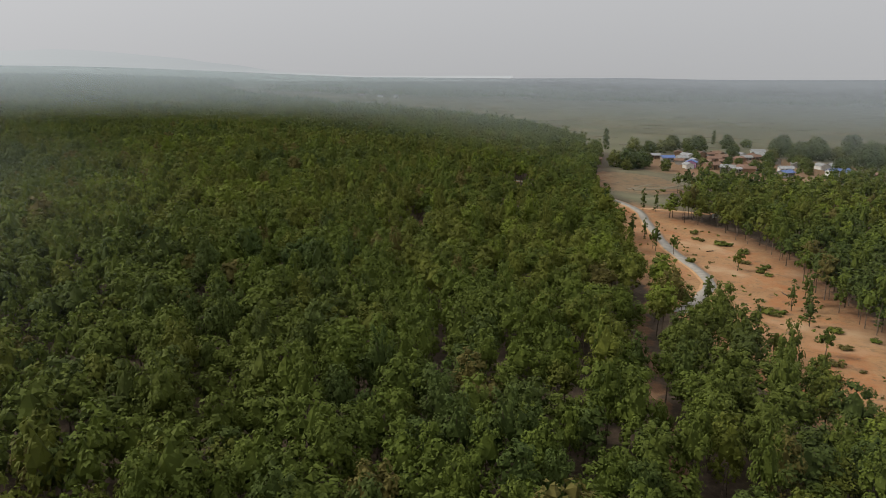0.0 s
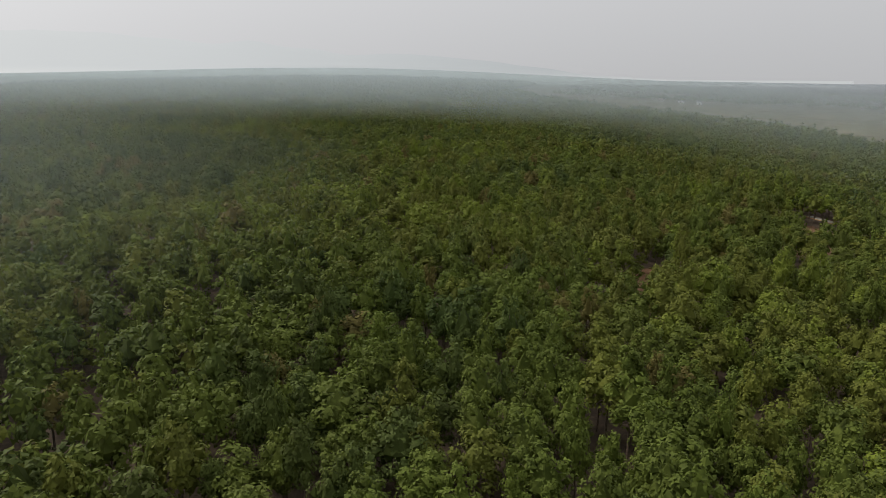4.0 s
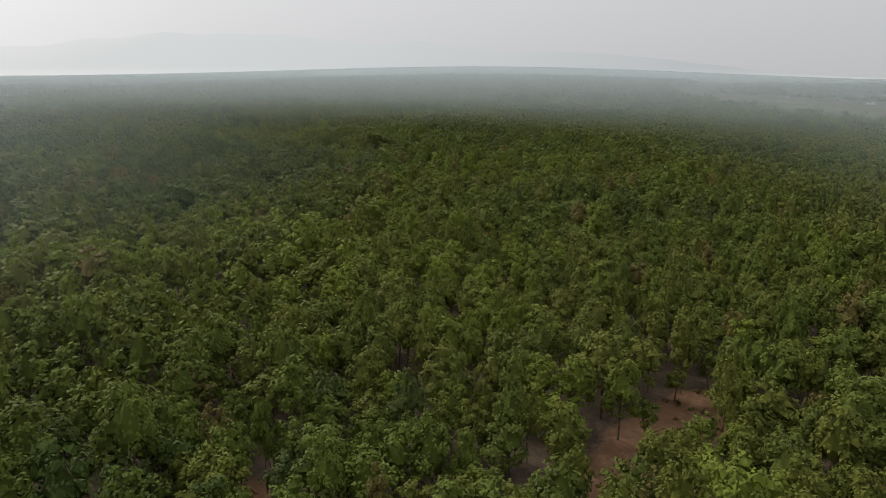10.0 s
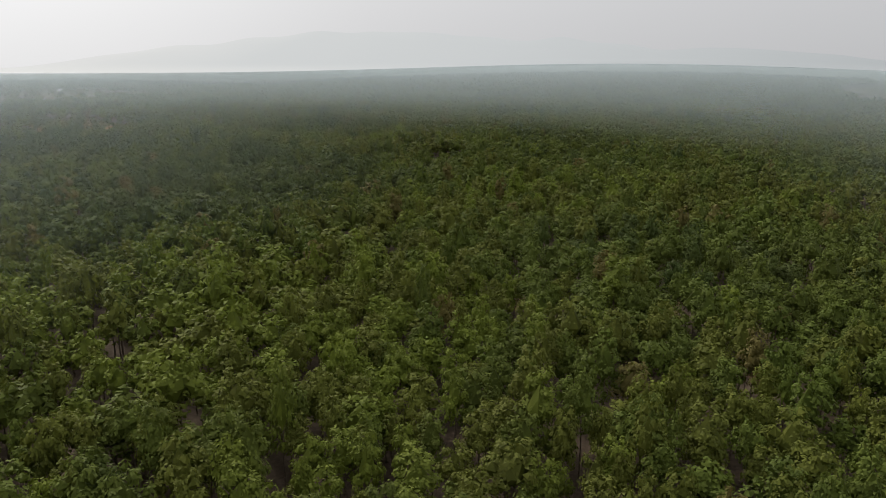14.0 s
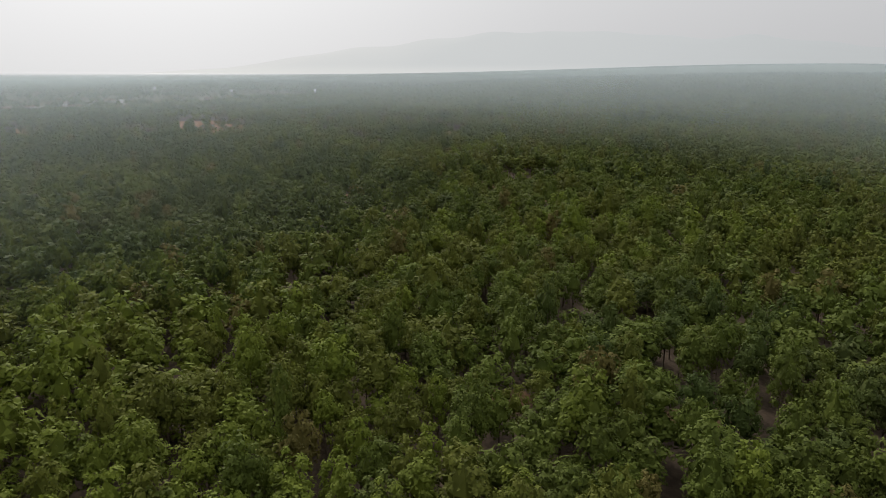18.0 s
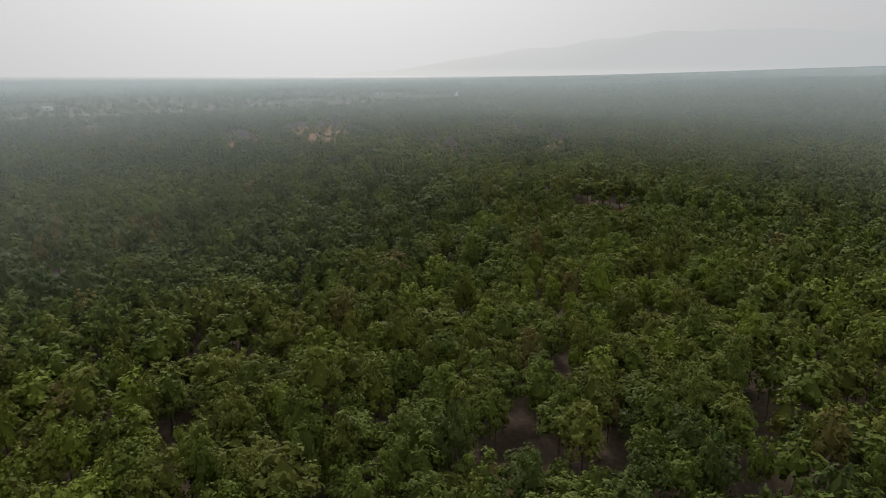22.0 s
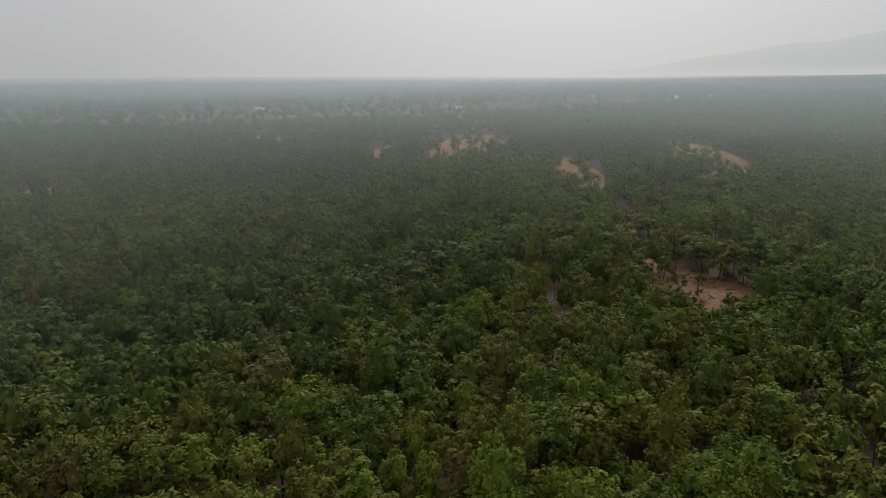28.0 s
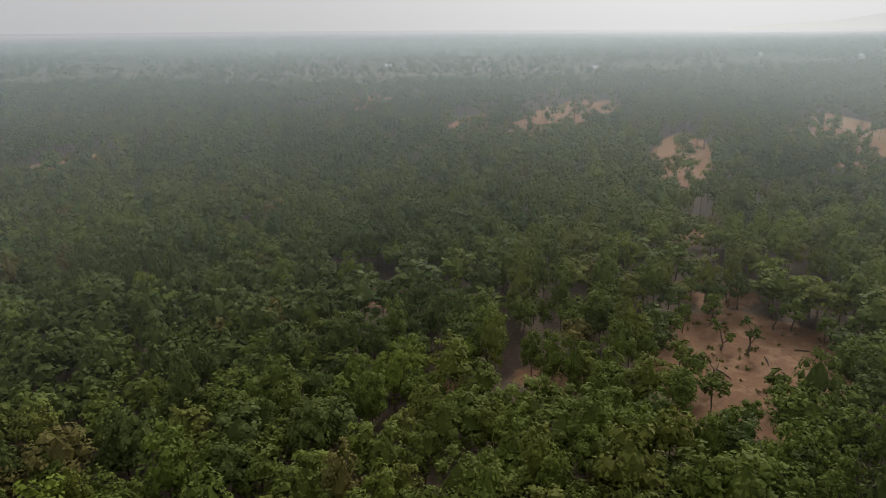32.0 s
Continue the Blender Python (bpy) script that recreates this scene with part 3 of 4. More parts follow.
def thin(x, y, rng):
    """Stands are thinner round the glade and in the sparse western belt."""
    sparse = 0.09 + 0.45 * np.exp(-(np.hypot((x + 245) / 48, (y - 378) / 36)) ** 2) + 0.4 * ((x < -330) & (x > -600) & (y > 200) & (y < 460) & (patches(x * 1.7, y * 1.7) > 0.1))
    return (rng.random(x.shape) > sparse) & ((openness(x, y) < rng.normal(-0.3, 0.8, x.shape)) | ((x < -254) & (rng.random(x.shape) < np.where(x < -320, 0.11, 0.4)))) & room(x, y)


def nearness(x, y):
    return np.minimum(off_line(x, y, NEAR_LINE), off_line(x, y, EAST_LINE) + 9)


BACK = [(-400, -60), (-260, 140), (-150, 140), (-100, 90), (-60, 50), (-25, 15), (60, 15), (85, 95), (250, 190), (260, -300), (-560, -320)]


def edge(x, y, r):
    """The wood frays out towards the western plain."""
    return (y > 450) | (r.random(x.shape) < np.clip((x + 760) / 200, 0.45, 1))


def hidden(x, y):
    """The stretch behind the flight."""
    return inside(x, y, BACK) & (nearness(x, y) > 20)


near_x, near_y = scatter(4.4, 0.45, (-330, 0, 210, 520), lambda x, y, r: wooded(x, y) & (nearness(x, y) < 110) & ~hidden(x, y) & thin(x, y, r))
apart = nearness(near_x, near_y)
close, half = apart < 8.2, apart > 38
mid_x, mid_y = scatter(4.55, 0.49, (-560, 40, 280, 700), lambda x, y, r: wooded(x, y) & (nearness(x, y) >= 110) & (nearness(x, y) < 320) & ~hidden(x, y) & thin(x, y, r))
far_x, far_y = scatter(6.2, 0.5, (-900, -320, 280, 1000), lambda x, y, r: wooded(x, y) & ((nearness(x, y) >= 320) | hidden(x, y) | ((y < 40) & (nearness(x, y) >= 110))) & (nearness(x, y) < 600) & thin(x, y, r) & edge(x, y, r))
last_x, last_y = scatter(8.6, 0.5, (-1500, -320, 280, 1900), lambda x, y, r: wooded(x, y) & (nearness(x, y) >= 600) & thin(x, y, r) & edge(x, y, r))
first = ~close & ~half
plant("woodland", near_x[first], near_y[first], CROWN_NEAR, STEMS, 1.0, rng, "dense broadleaf sal woodland, mixed green crowns on thin stems")
plant("woodland_margin", near_x[half], near_y[half], CROWN_HALF, STEMS, 1.0, rng, "dense broadleaf sal woodland, mixed green crowns on thin stems")
plant("woodland_belt", mid_x, mid_y, CROWN_MID, STEMS, 1.0, rng, "dense broadleaf sal woodland, mixed green crowns")
plant("hazy_woodland", last_x, last_y, CROWN_LAST, None, 1.0, rng, "faint far woodland in smoke haze")
plant("distant_woodland", far_x, far_y, CROWN_FAR, None, 1.0, rng, "distant green broadleaf woodland fading into haze")


def valley(x, y, r):
    """Scattered trees of the plains: thick round the far hamlets, none on the paddy."""
    east = (y > 1230) & (x > -330) & (patches(x / 2.2, y / 2.2) + r.normal(0, 0.35, x.shape) > -0.15)
    west = (x < -600) & (y < 800) & (patches(x / 1.9, y / 1.9) + r.normal(0, 0.35, x.shape) > -0.12)
    return (east | west) & ~inside(x, y, WOOD) & (x > -2300)


out_x, out_y = scatter(16.0, 0.45, (-2300, -700, 1700, 2700), valley)
plant("valley_trees", out_x, out_y, CROWN_LAST, None, 0.95, rng, "scattered dusky trees on the hazy plain")


# ---- single trees ----
def part(name, mesh, parent, label="", m=None):
    """One mesh as a part of a thing."""
    ob = new(name, mesh)
    ob.parent = parent
    if m is not None:
        ob.matrix_basis = m
    return tagged(ob, label)


def leafy(name, faces, tone):
    return soup(name, faces, np.zeros(len(faces)), [LEAVES[tone]])


def tube(points, radii, sides=7):
    """A tapering round stem or limb."""
    bm = bmesh.new()
    rings = []
    for k, (p, r) in enumerate(zip(points, radii)):
        a, b = Vector(points[max(k - 1, 0)]), Vector(points[min(k + 1, len(points) - 1)])
        turn = (b - a).to_track_quat("Z", "Y")
        rings.append([bm.verts.new(Vector(p) + turn @ Vector((r * math.cos(2 * math.pi * j / sides), r * math.sin(2 * math.pi * j / sides), 0))) for j in range(sides)])
    for a, b in zip(rings, rings[1:]):
        for j in range(sides):
            bm.faces.new((a[j], a[(j + 1) % sides], b[(j + 1) % sides], b[j]))
    bm.faces.new(rings[-1])
    me = bpy.data.meshes.new("stem")
    bm.to_mesh(me)
    bm.free()
    me.materials.append(BARK)
    me.shade_smooth()
    return me


def ball_sprays(rng, centre, radius, count, size):
    """A loose clump of leaf sprays."""
    f = sprays(rng, count, size, radius * 2, radius, 0.0, 4, dome=True)
    return f - np.array((0, 0, radius)) + np.array(centre)


def make_tree(rng, height, radius, base, tone, count, size, label, lobes=12, trunk_r=0.15, lean=0.3, name="tree", group="", dome=False):
    """Trunk, three limbs and a crown of leaf sprays."""
    root = tagged(new(name), label, "tree", group)
    top = (rng.normal(0, lean), rng.normal(0, lean), height * 0.78)
    bend = (top[0] * 0.3 + rng.normal(0, lean * 0.3), top[1] * 0.3, height * 0.38)
    part("trunk", tube([(0, 0, -0.5), (0, 0, 0.4), bend, top], [trunk_r * 1.5, trunk_r, trunk_r * 0.8, trunk_r * 0.3]), root)
    for k in range(3):
        a = rng.uniform(0, 6.28)
        z = base + (height - base) * (0.05 + 0.2 * k)
        f = z / (height * 0.78)
        start = (bend[0] * min(1, f * 2), bend[1] * min(1, f * 2), z)
        end = (start[0] + math.cos(a) * radius * 0.7, start[1] + math.sin(a) * radius * 0.7, z + radius * 0.7)
        mid = tuple((s + e) / 2 + (0.15 if i == 2 else 0) for i, (s, e) in enumerate(zip(start, end)))
        part("limb", tube([start, mid, end], [trunk_r * 0.5, trunk_r * 0.35, trunk_r * 0.12], 5), root)
    part("crown", leafy("crown", sprays(rng, count, size, height, radius, base, lobes, dome=dome), tone), root)
    return root


def stand(proto, x, y, turn, scale, used):
    """Place a tree; the first place takes the tree itself, the others copies."""
    m = pose(x, y, lie(x, y), 0, 0, turn) @ Matrix.Diagonal((scale[0], scale[0], scale[1], 1))
    if proto in used:
        return copy_thing(proto, m)
    used.add(proto)
    proto.matrix_basis = m
    return proto


rng = np.random.default_rng(21)
used = set()
KINDS = [("slender sal tree with a dense mid-green crown", 0), ("sal tree with a dark green rounded crown", 1), ("sal tree with an olive green crown", 2),
         ("sal tree with fresh yellow-green leaves", 3), ("broad sal tree with a full green crown", 0), ("thin-crowned tree with dry brownish leaves", 4),
         ("tall sal tree with lobed green crown", 0), ("broad dark green tree with heavy lobes", 1), ("tall olive green tree among dense woodland", 2), ("bright green young sal tree", 3)]
WOOD_TREES = [make_tree(rng, rng.uniform(10, 13), rng.uniform(2.3, 3.0) + (0.6 if "broad" in label else 0), rng.uniform(3.2, 4.6), tone, 820, 0.33, label, lobes=13, group="trees of the sal wood") for label, tone in KINDS]
for x, y in list(zip(near_x[close], near_y[close]))[:340]:
    p = patches(x, y) + rng.normal(0, 0.5)
    pick = 5 if rng.random() < 0.02 else int(rng.choice((3, 9))) if p > 1.1 else int(rng.choice((2, 8))) if p > 0.5 else int(rng.choice((1, 7))) if p < -0.7 else int(rng.choice((0, 4, 6)))
    w = rng.normal(1, 0.14) * (0.94 + 0.16 / (1 + math.exp((x + 110) / 30)))
    stand(WOOD_TREES[pick], float(x), float(y), rng.uniform(0, 360), (w, rng.normal(1, 0.09)), used)
for proto in WOOD_TREES:
    if proto not in used:
        stand(proto, -40.0 - 3 * WOOD_TREES.index(proto), 232.0, 0, (1, 1), used)

# trees that stand out of the canopy
MARKS = [make_tree(rng, 12.2, 3.4, 3.6, 3, 1150, 0.34, "bright yellow-green broad tree above the canopy", lobes=16, trunk_r=0.2, group="trees of the sal wood"),
         make_tree(rng, 12.8, 3.9, 3.8, 0, 1250, 0.35, "large broad green tree above the canopy", lobes=17, trunk_r=0.24, group="trees of the sal wood"),
         make_tree(rng, 12.2, 3.6, 3.6, 2, 1150, 0.34, "broad olive green tree above the canopy", lobes=16, trunk_r=0.2, group="trees of the sal wood")]
for k, (x, y) in enumerate(MARKED):
    stand(MARKS[0 if k in (2, 3, 4, 8, 13, 16, 17, 23) else 1 + k % 2], x, y, rng.uniform(0, 360), (rng.uniform(0.85, 1.1), rng.uniform(0.9, 1.08)), used)

# thin, lopped trees on the sand by the road
LOPPED = [make_tree(rng, rng.uniform(8, 9.5), 1.15, 1.2, t, 150, 0.42, "slim lopped tree with leaves close along its stem, on orange sand", lobes=9, trunk_r=0.11, group="trees on the sand") for t in (1, 0, 1)]
SANDY = [make_tree(rng, rng.uniform(5.5, 6.8), 1.7, 2.2, t, 170, 0.5, "small leafy tree standing alone on orange sand", lobes=8, trunk_r=0.11, group="trees on the sand", dome=True) for t in (0, 2)]
for k, (x, y) in enumerate(((57, 212), (62, 216), (61, 200), (57, 147), (53, 129), (55, 130.5), (56, 126), (60, 155), (61, 131), (78, 259), (60, 235), (76, 148), (75, 138), (79, 147), (82, 152), (74, 262), (84, 158), (88, 136))):
    stand(LOPPED[k % 3], x, y, rng.uniform(0, 360), (rng.uniform(0.85, 1.2), rng.uniform(0.75, 1.1)), used)
for k, (x, y) in enumerate(((65, 196), (77, 180), (70, 122), (59, 119), (61, 203), (63, 110), (86, 147))):
    stand(SANDY[k % 2], x, y, rng.uniform(0, 360), (rng.uniform(0.85, 1.15), rng.uniform(0.85, 1.1)), used)


def make_shrub(rng, tone, label):
    root = tagged(new("shrub"), label, "shrub", "shrubs on bare ground")
    for k in range(3):
        a = rng.uniform(0, 6.28)
        part("stem", tube([(0, 0, -0.2), (math.cos(a) * 0.3, math.sin(a) * 0.3, 0.5), (math.cos(a) * 0.7, math.sin(a) * 0.7, 1.1)], [0.05, 0.04, 0.02], 5), root)
    part("foliage", leafy("foliage", sprays(rng, 150, 0.36, 1.5, 1.3, 0.05, 7, dome=True), tone), root)
    return root


SHRUBS = [make_shrub(rng, 2, "low olive-green shrub on sandy ground"), make_shrub(rng, 4, "dry brownish scrub on bare earth"), make_shrub(rng, 0, "leafy green shrub on sandy ground")]
for k, (x, y) in enumerate(((67, 188), (79, 213), (85, 207), (86, 198), (82, 187), (84, 181), (83, 175), (71, 144), (73, 146), (64, 110), (76, 126), (76, 143), (64, 115), (80, 223), (65, 128), (79, 135), (73, 115),
                            (78, 215), (83, 208), (87, 200), (86, 183), (70, 146), (66, 111), (81, 225), (82, 178), (104, 312), (96, 310), (108, 306), (70, 118), (84, 130))):
    s = rng.uniform(0.6, 1.35)
    stand(SHRUBS[k % 3], x, y, rng.uniform(0, 360), (s * 1.15, s * 0.85), used)


def gnarled(rng, height, tone, label, leaf=1.0):
    """A lopped, crooked tree: bent trunk, bare limbs with tufts at their ends."""
    root = tagged(new("lopped_tree"), label, "tree", "trees of the glade")
    pts, x, y = [], 0.0, 0.0
    for k in range(5):
        pts.append((x, y, -0.4 + k * height * 0.17))
        x, y = x + rng.normal(0, 0.28), y + rng.normal(0, 0.28)
    part("trunk", tube(pts, [0.26, 0.2, 0.17, 0.14, 0.11]), root)
    for k in range(4):
        s = Vector(pts[2 + k % 3])
        a = k * 1.7 + rng.uniform(-0.4, 0.4)
        e = s + Vector((math.cos(a) * 1.25, math.sin(a) * 1.25, rng.uniform(0.9, 2.2)))
        mid = (s + e) / 2 + Vector((0.15, -0.1, -0.2))
        limb = part("limb", tube([s, mid, e], [0.1, 0.08, 0.05], 5), root)
        part("tuft", leafy("tuft", ball_sprays(rng, e, rng.uniform(0.5, 0.8), max(6, int(46 * leaf)), 0.42), tone), limb)
    return root


GNARLED = [gnarled(rng, 6.0, 1, "crooked lopped tree with a few green tufts on red earth"), gnarled(rng, 5.2, 0, "bent lopped tree with green tufts on its limbs"), gnarled(rng, 5.5, 4, "nearly bare grey tree with few dry leaves", 0.35)]
GLADE_TREES = [make_tree(rng, rng.uniform(7, 8.5), rng.uniform(1.9, 2.6), rng.uniform(2.6, 3.4), t, 230, 0.5, "open-grown tree with a light green crown on red earth", lobes=9, trunk_r=0.14, lean=0.5, group="trees of the glade", dome=True) for t in (0, 1, 2, 0)]
for k, (x, y) in enumerate(((-235, 390), (-235.5, 385.5), (-211, 359), (-221, 384), (-210, 364), (-247, 395), (-258, 387))):
    stand(GNARLED[(0, 1, 0, 2, 1, 0, 2)[k]], x, y, rng.uniform(0, 360), (rng.uniform(0.9, 1.1), rng.uniform(0.9, 1.2)), used)
for k, (x, y) in enumerate(((-228, 381), (-255, 389), (-254, 384), (-254, 380), (-240, 398), (-235, 404), (-216, 378), (-211, 369), (-217, 365), (-222, 372), (-254, 373), (-254, 413), (-245, 412), (-227, 375),
                            (-247, 367), (-262, 396), (-243, 403), (-262, 380), (-232, 368), (-208, 374), (-268, 372), (-275, 388), (-225, 388), (-229, 396), (-240, 379), (-232, 384), (-224, 379), (-244, 407), (-250, 400), (-252, 384), (-219, 387), (-236, 377), (-245, 384), (-262, 388), (-270, 380), (-214, 384), (-218, 393), (-228, 391), (-238, 387), (-209, 389), (-247, 398), (-233, 374), (-241, 394), (-212, 380), (-12, 213), (-6, 228), (-13, 227), (-5, 216), (-10, 233), (-247, 376), (-251, 378), (-219, 381), (-213, 387), (-255, 402), (-258, 395), (-217, 397), (-241, 410), (-231, 407))):
    if within(np.array([x]), np.array([y]), GLADE)[0] > 8:
        continue
    stand(GLADE_TREES[k % 4], x, y, rng.uniform(0, 360), (rng.uniform(0.8, 1.2), rng.uniform(0.8, 1.12)), used)


def make_log(rng, label):
    """A felled stem with broken stubs."""
    root = tagged(new("fallen_log"), label, "log", "felled stems")
    part("stem", tube([(-2.2, 0, 0.12), (-0.6, 0.15, 0.16), (1.0, 0.05, 0.15), (2.4, -0.2, 0.1)], [0.17, 0.15, 0.12, 0.06]), root)
    for u, a in ((-0.4, 0.9), (1.2, -0.8)):
        part("stub", tube([(u, 0.1, 0.15), (u + 0.3, 0.1 + a * 0.5, 0.45)], [0.06, 0.03], 5), root)
    return root


LOG = make_log(rng, "dark felled stem lying on red earth")
for x, y, a in ((-226, 386, 40), (-239, 399, 100), (-233, 393, 10), (-211, 366, 70), (-244, 392, 150), (-8, 209, 60), (77, 200, 20), (80, 160, 95)):
    stand(LOG, x, y, a, (rng.uniform(0.6, 1.0), 1), used)


# ---- the village ----
def box(bm, x0, y0, z0, x1, y1, z1):
    v = [bm.verts.new(p) for p in ((x0, y0, z0), (x1, y0, z0), (x1, y1, z0), (x0, y1, z0), (x0, y0, z1), (x1, y0, z1), (x1, y1, z1), (x0, y1, z1))]
    for f in ((3, 2, 1, 0), (4, 5, 6, 7), (0, 1, 5, 4), (1, 2, 6, 5), (2, 3, 7, 6), (3, 0, 4, 7)):
        bm.faces.new([v[i] for i in f])


def finish_mesh(name, bm, material):
    me = bpy.data.meshes.new(name)
    bm.to_mesh(me)
    bm.free()
    me.materials.append(material)
    return me


def house(x, y, turn, w, d, h, wall_mat, roof_mat, label, pitch=0.42, name="house", group="village houses", far=False):
    """A small gabled house: walls, roof slabs, a door and two windows."""
    root = tagged(new(name), label, "house", group)
    root.matrix_basis = pose(x, y, lie(x, y), 0, 0, turn)
    rise, o = d / 2 * pitch, 0.5
    bm = bmesh.new()
    box(bm, -w / 2, -d / 2, -0.8, w / 2, d / 2, h)
    for s in (-1, 1):
        a = [bm.verts.new((s * w / 2, -d / 2, h)), bm.verts.new((s * w / 2, d / 2, h)), bm.verts.new((s * w / 2, 0, h + rise))]
        b = [bm.verts.new((s * (w / 2 - 0.2), v.co.y, v.co.z)) for v in a]
        bm.faces.new(a), bm.faces.new(b)
        bm.faces.new((a[0], b[0], b[2], a[2])), bm.faces.new((a[1], b[1], b[2], a[2]))
    part("wall", finish_mesh("wall", bm, wall_mat), root)
    for s in (-1, 1):
        bm = bmesh.new()
        n, e, t = 3 if far else 9, d / 2 + o, 0.12
        rows = []
        for k in range(2 * n + 1):
            u, lift = -w / 2 - o + (w + 2 * o) * k / (2 * n), 0.04 + 0.06 * (k % 2)
            low, high = h - o * pitch + lift, h + rise + lift
            rows.append([bm.verts.new(p) for p in ((u, s * e, low), (u, 0, high), (u, 0, high + t), (u, s * e, low + t))])
        for a, q in zip(rows, rows[1:]):
            for i in range(4):
                bm.faces.new((a[i], a[(i + 1) % 4], q[(i + 1) % 4], q[i]))
        bm.faces.new(rows[0]), bm.faces.new(rows[-1])
        part("roof", finish_mesh("roof", bm, roof_mat), root)
    bm = bmesh.new()
    box(bm, -0.5, -d / 2 - 0.06, 0, 0.5, -d / 2 + 0.02, 2.0)
    part("door", finish_mesh("door", bm, TIMBER), root, "dark timber door")
    if not far:
        for s in (-1, 1):
            bm = bmesh.new()
            u = s * w * 0.3
            for q in ((u - 0.5, 0.9, u + 0.5, 1.0), (u - 0.5, 1.8, u + 0.5, 1.9), (u - 0.5, 1.0, u - 0.4, 1.8), (u + 0.4, 1.0, u + 0.5, 1.8)):
                box(bm, q[0], -d / 2 - 0.07, q[1], q[2], -d / 2 + 0.02, q[3])
            frame_part = part("window", finish_mesh("window", bm, TIMBER), root)
            bm = bmesh.new()
            box(bm, u - 0.4, -d / 2 - 0.03, 1.0, u + 0.4, -d / 2 + 0.015, 1.8)
            part("pane", finish_mesh("pane", bm, PANE), frame_part)
        for u in (-w * 0.42, 0.9, w * 0.42):
            bm = bmesh.new()
            box(bm, u - 0.07, -d / 2 - o + 0.1, -0.3, u + 0.07, -d / 2 - o + 0.24, h - o * pitch + 0.1)
            part("post", finish_mesh("post", bm, TIMBER), root)
    return root


rng = np.random.default_rng(5)
for x, y, w, d, wm, rm, label in (
        (131, 419, 7, 5, GREY, BLUE, "low village house with a blue sheet roof"), (127, 430, 5, 4, MUD, TIN, "small mud house with a grey tin roof"),
        (140, 421, 6.5, 5, LIME, TIN, "whitewashed house with a dull tin roof"), (138, 398, 6.5, 5.5, PINK, BLUE, "pink-painted house with a blue sheet roof"),
        (159, 421, 8, 5, MUD, CLAY, "mud-walled house under brown clay tiles"), (181, 449, 7, 5, GREY, TIN, "grey house with a tin roof"),
        (206, 469, 8, 6, LIME, TIN, "pale plastered house with a tin roof"), (192, 443, 7, 5, LIME, CLAY, "whitewashed house with brown tiles"),
        (174, 419, 8, 5, MUD, CLAY, "long tan mud house under clay tiles"), (147, 391, 9, 5.5, MUD, CLAY, "long mud house with brown tile roof"),
        (152, 381, 7, 5, GREY, TIN, "grey house with a weathered tin roof"), (160, 383, 6, 4.5, MUD, CLAY, "small tan house under brown tiles"),
        (131, 322, 9, 6.5, GREY, TIN, "broad shed with a grey tin roof"), (184, 382, 7, 5, LIME, TIN, "whitewashed house with a tin roof"),
        (176, 365, 8, 5, GREY, BLUE, "house with a bright blue sheet roof"), (206, 370, 11, 6, LIME, BLUE, "long pale house with a light blue roof"),
        (205, 352, 9, 6, MUD, CLAY, "brown house with a wide tiled roof on posts"), (219, 357, 8, 5, MUD, CLAY, "mud house beneath dark tiles"),
        (220, 401, 7, 5, LIME, TIN, "pale house with a tin roof among trees"), (84, 403, 7, 5, MUD, CLAY, "red-walled farmhouse at the field's edge"),
        (160, 447, 6, 4.5, MUD, CLAY, "small mud house with brown tiles"), (161, 409, 6, 4.5, MUD, CLAY, "brown tiled mud house"),
        (174, 403, 7, 5, MUD, CLAY, "mud house with a patched tile roof"), (195, 421, 7, 5, GREY, CLAY, "grey house with clay tiles"), (212, 398, 7, 5, LIME, TIN, "pale house under a dull tin roof"),
        (168, 433, 7, 5, MUD, CLAY, "tan mud house with brown tile roof"), (150, 408, 5, 4, MUD, CLAY, "little mud hut under tiles"), (183, 432, 6, 4.5, GREY, TIN, "small grey house with tin roof"),
        (200, 455, 6, 5, MUD, TIN, "mud house with tin sheets")):
    house(x, y, float(rng.choice((-20, 10, 75, 25, -8, 95))) + rng.uniform(-8, 8), w, d, rng.uniform(2.3, 2.8), wm, rm, label)

for k in range(20):
    a, q = rng.uniform(0, 6.28), math.sqrt(rng.uniform(0.03, 1))
    x, y = 172 + 54 * q * math.cos(a), 414 + 46 * q * math.sin(a)
    wm, rm, label = ((MUD, CLAY, "small mud hut under weathered brown tiles"), (GREY, TIN, "small grey shed under rusty tin sheets"), (GREY, CLAY, "low grey house under dark clay tiles"), (LIME, TIN, "small pale house with a dull tin roof"))[k % 4]
    house(x, y, rng.uniform(0, 180), rng.uniform(4.5, 7), rng.uniform(3.6, 4.8), rng.uniform(2.1, 2.6), wm, rm, label)

VILLAGE_TREES = [make_tree(rng, 12, 6.4, -0.5, 1, 900, 0.85, "broad dark mango tree beside the village", lobes=22, trunk_r=0.35, name="village_tree", group="village trees", dome=True),
                 make_tree(rng, 13, 5.0, -0.8, 2, 800, 0.8, "tall feathery olive bamboo clump by the village", lobes=18, trunk_r=0.25, name="village_tree", group="village trees", dome=True),
                 make_tree(rng, 9.5, 4.4, -0.3, 0, 700, 0.75, "rounded green tree among village houses", lobes=16, trunk_r=0.25, name="village_tree", group="village trees", dome=True),
                 make_tree(rng, 15, 2.6, 0.5, 1, 600, 0.7, "tall narrow dark tree at the field's edge", lobes=16, trunk_r=0.25, name="village_tree", group="village trees", dome=True)]
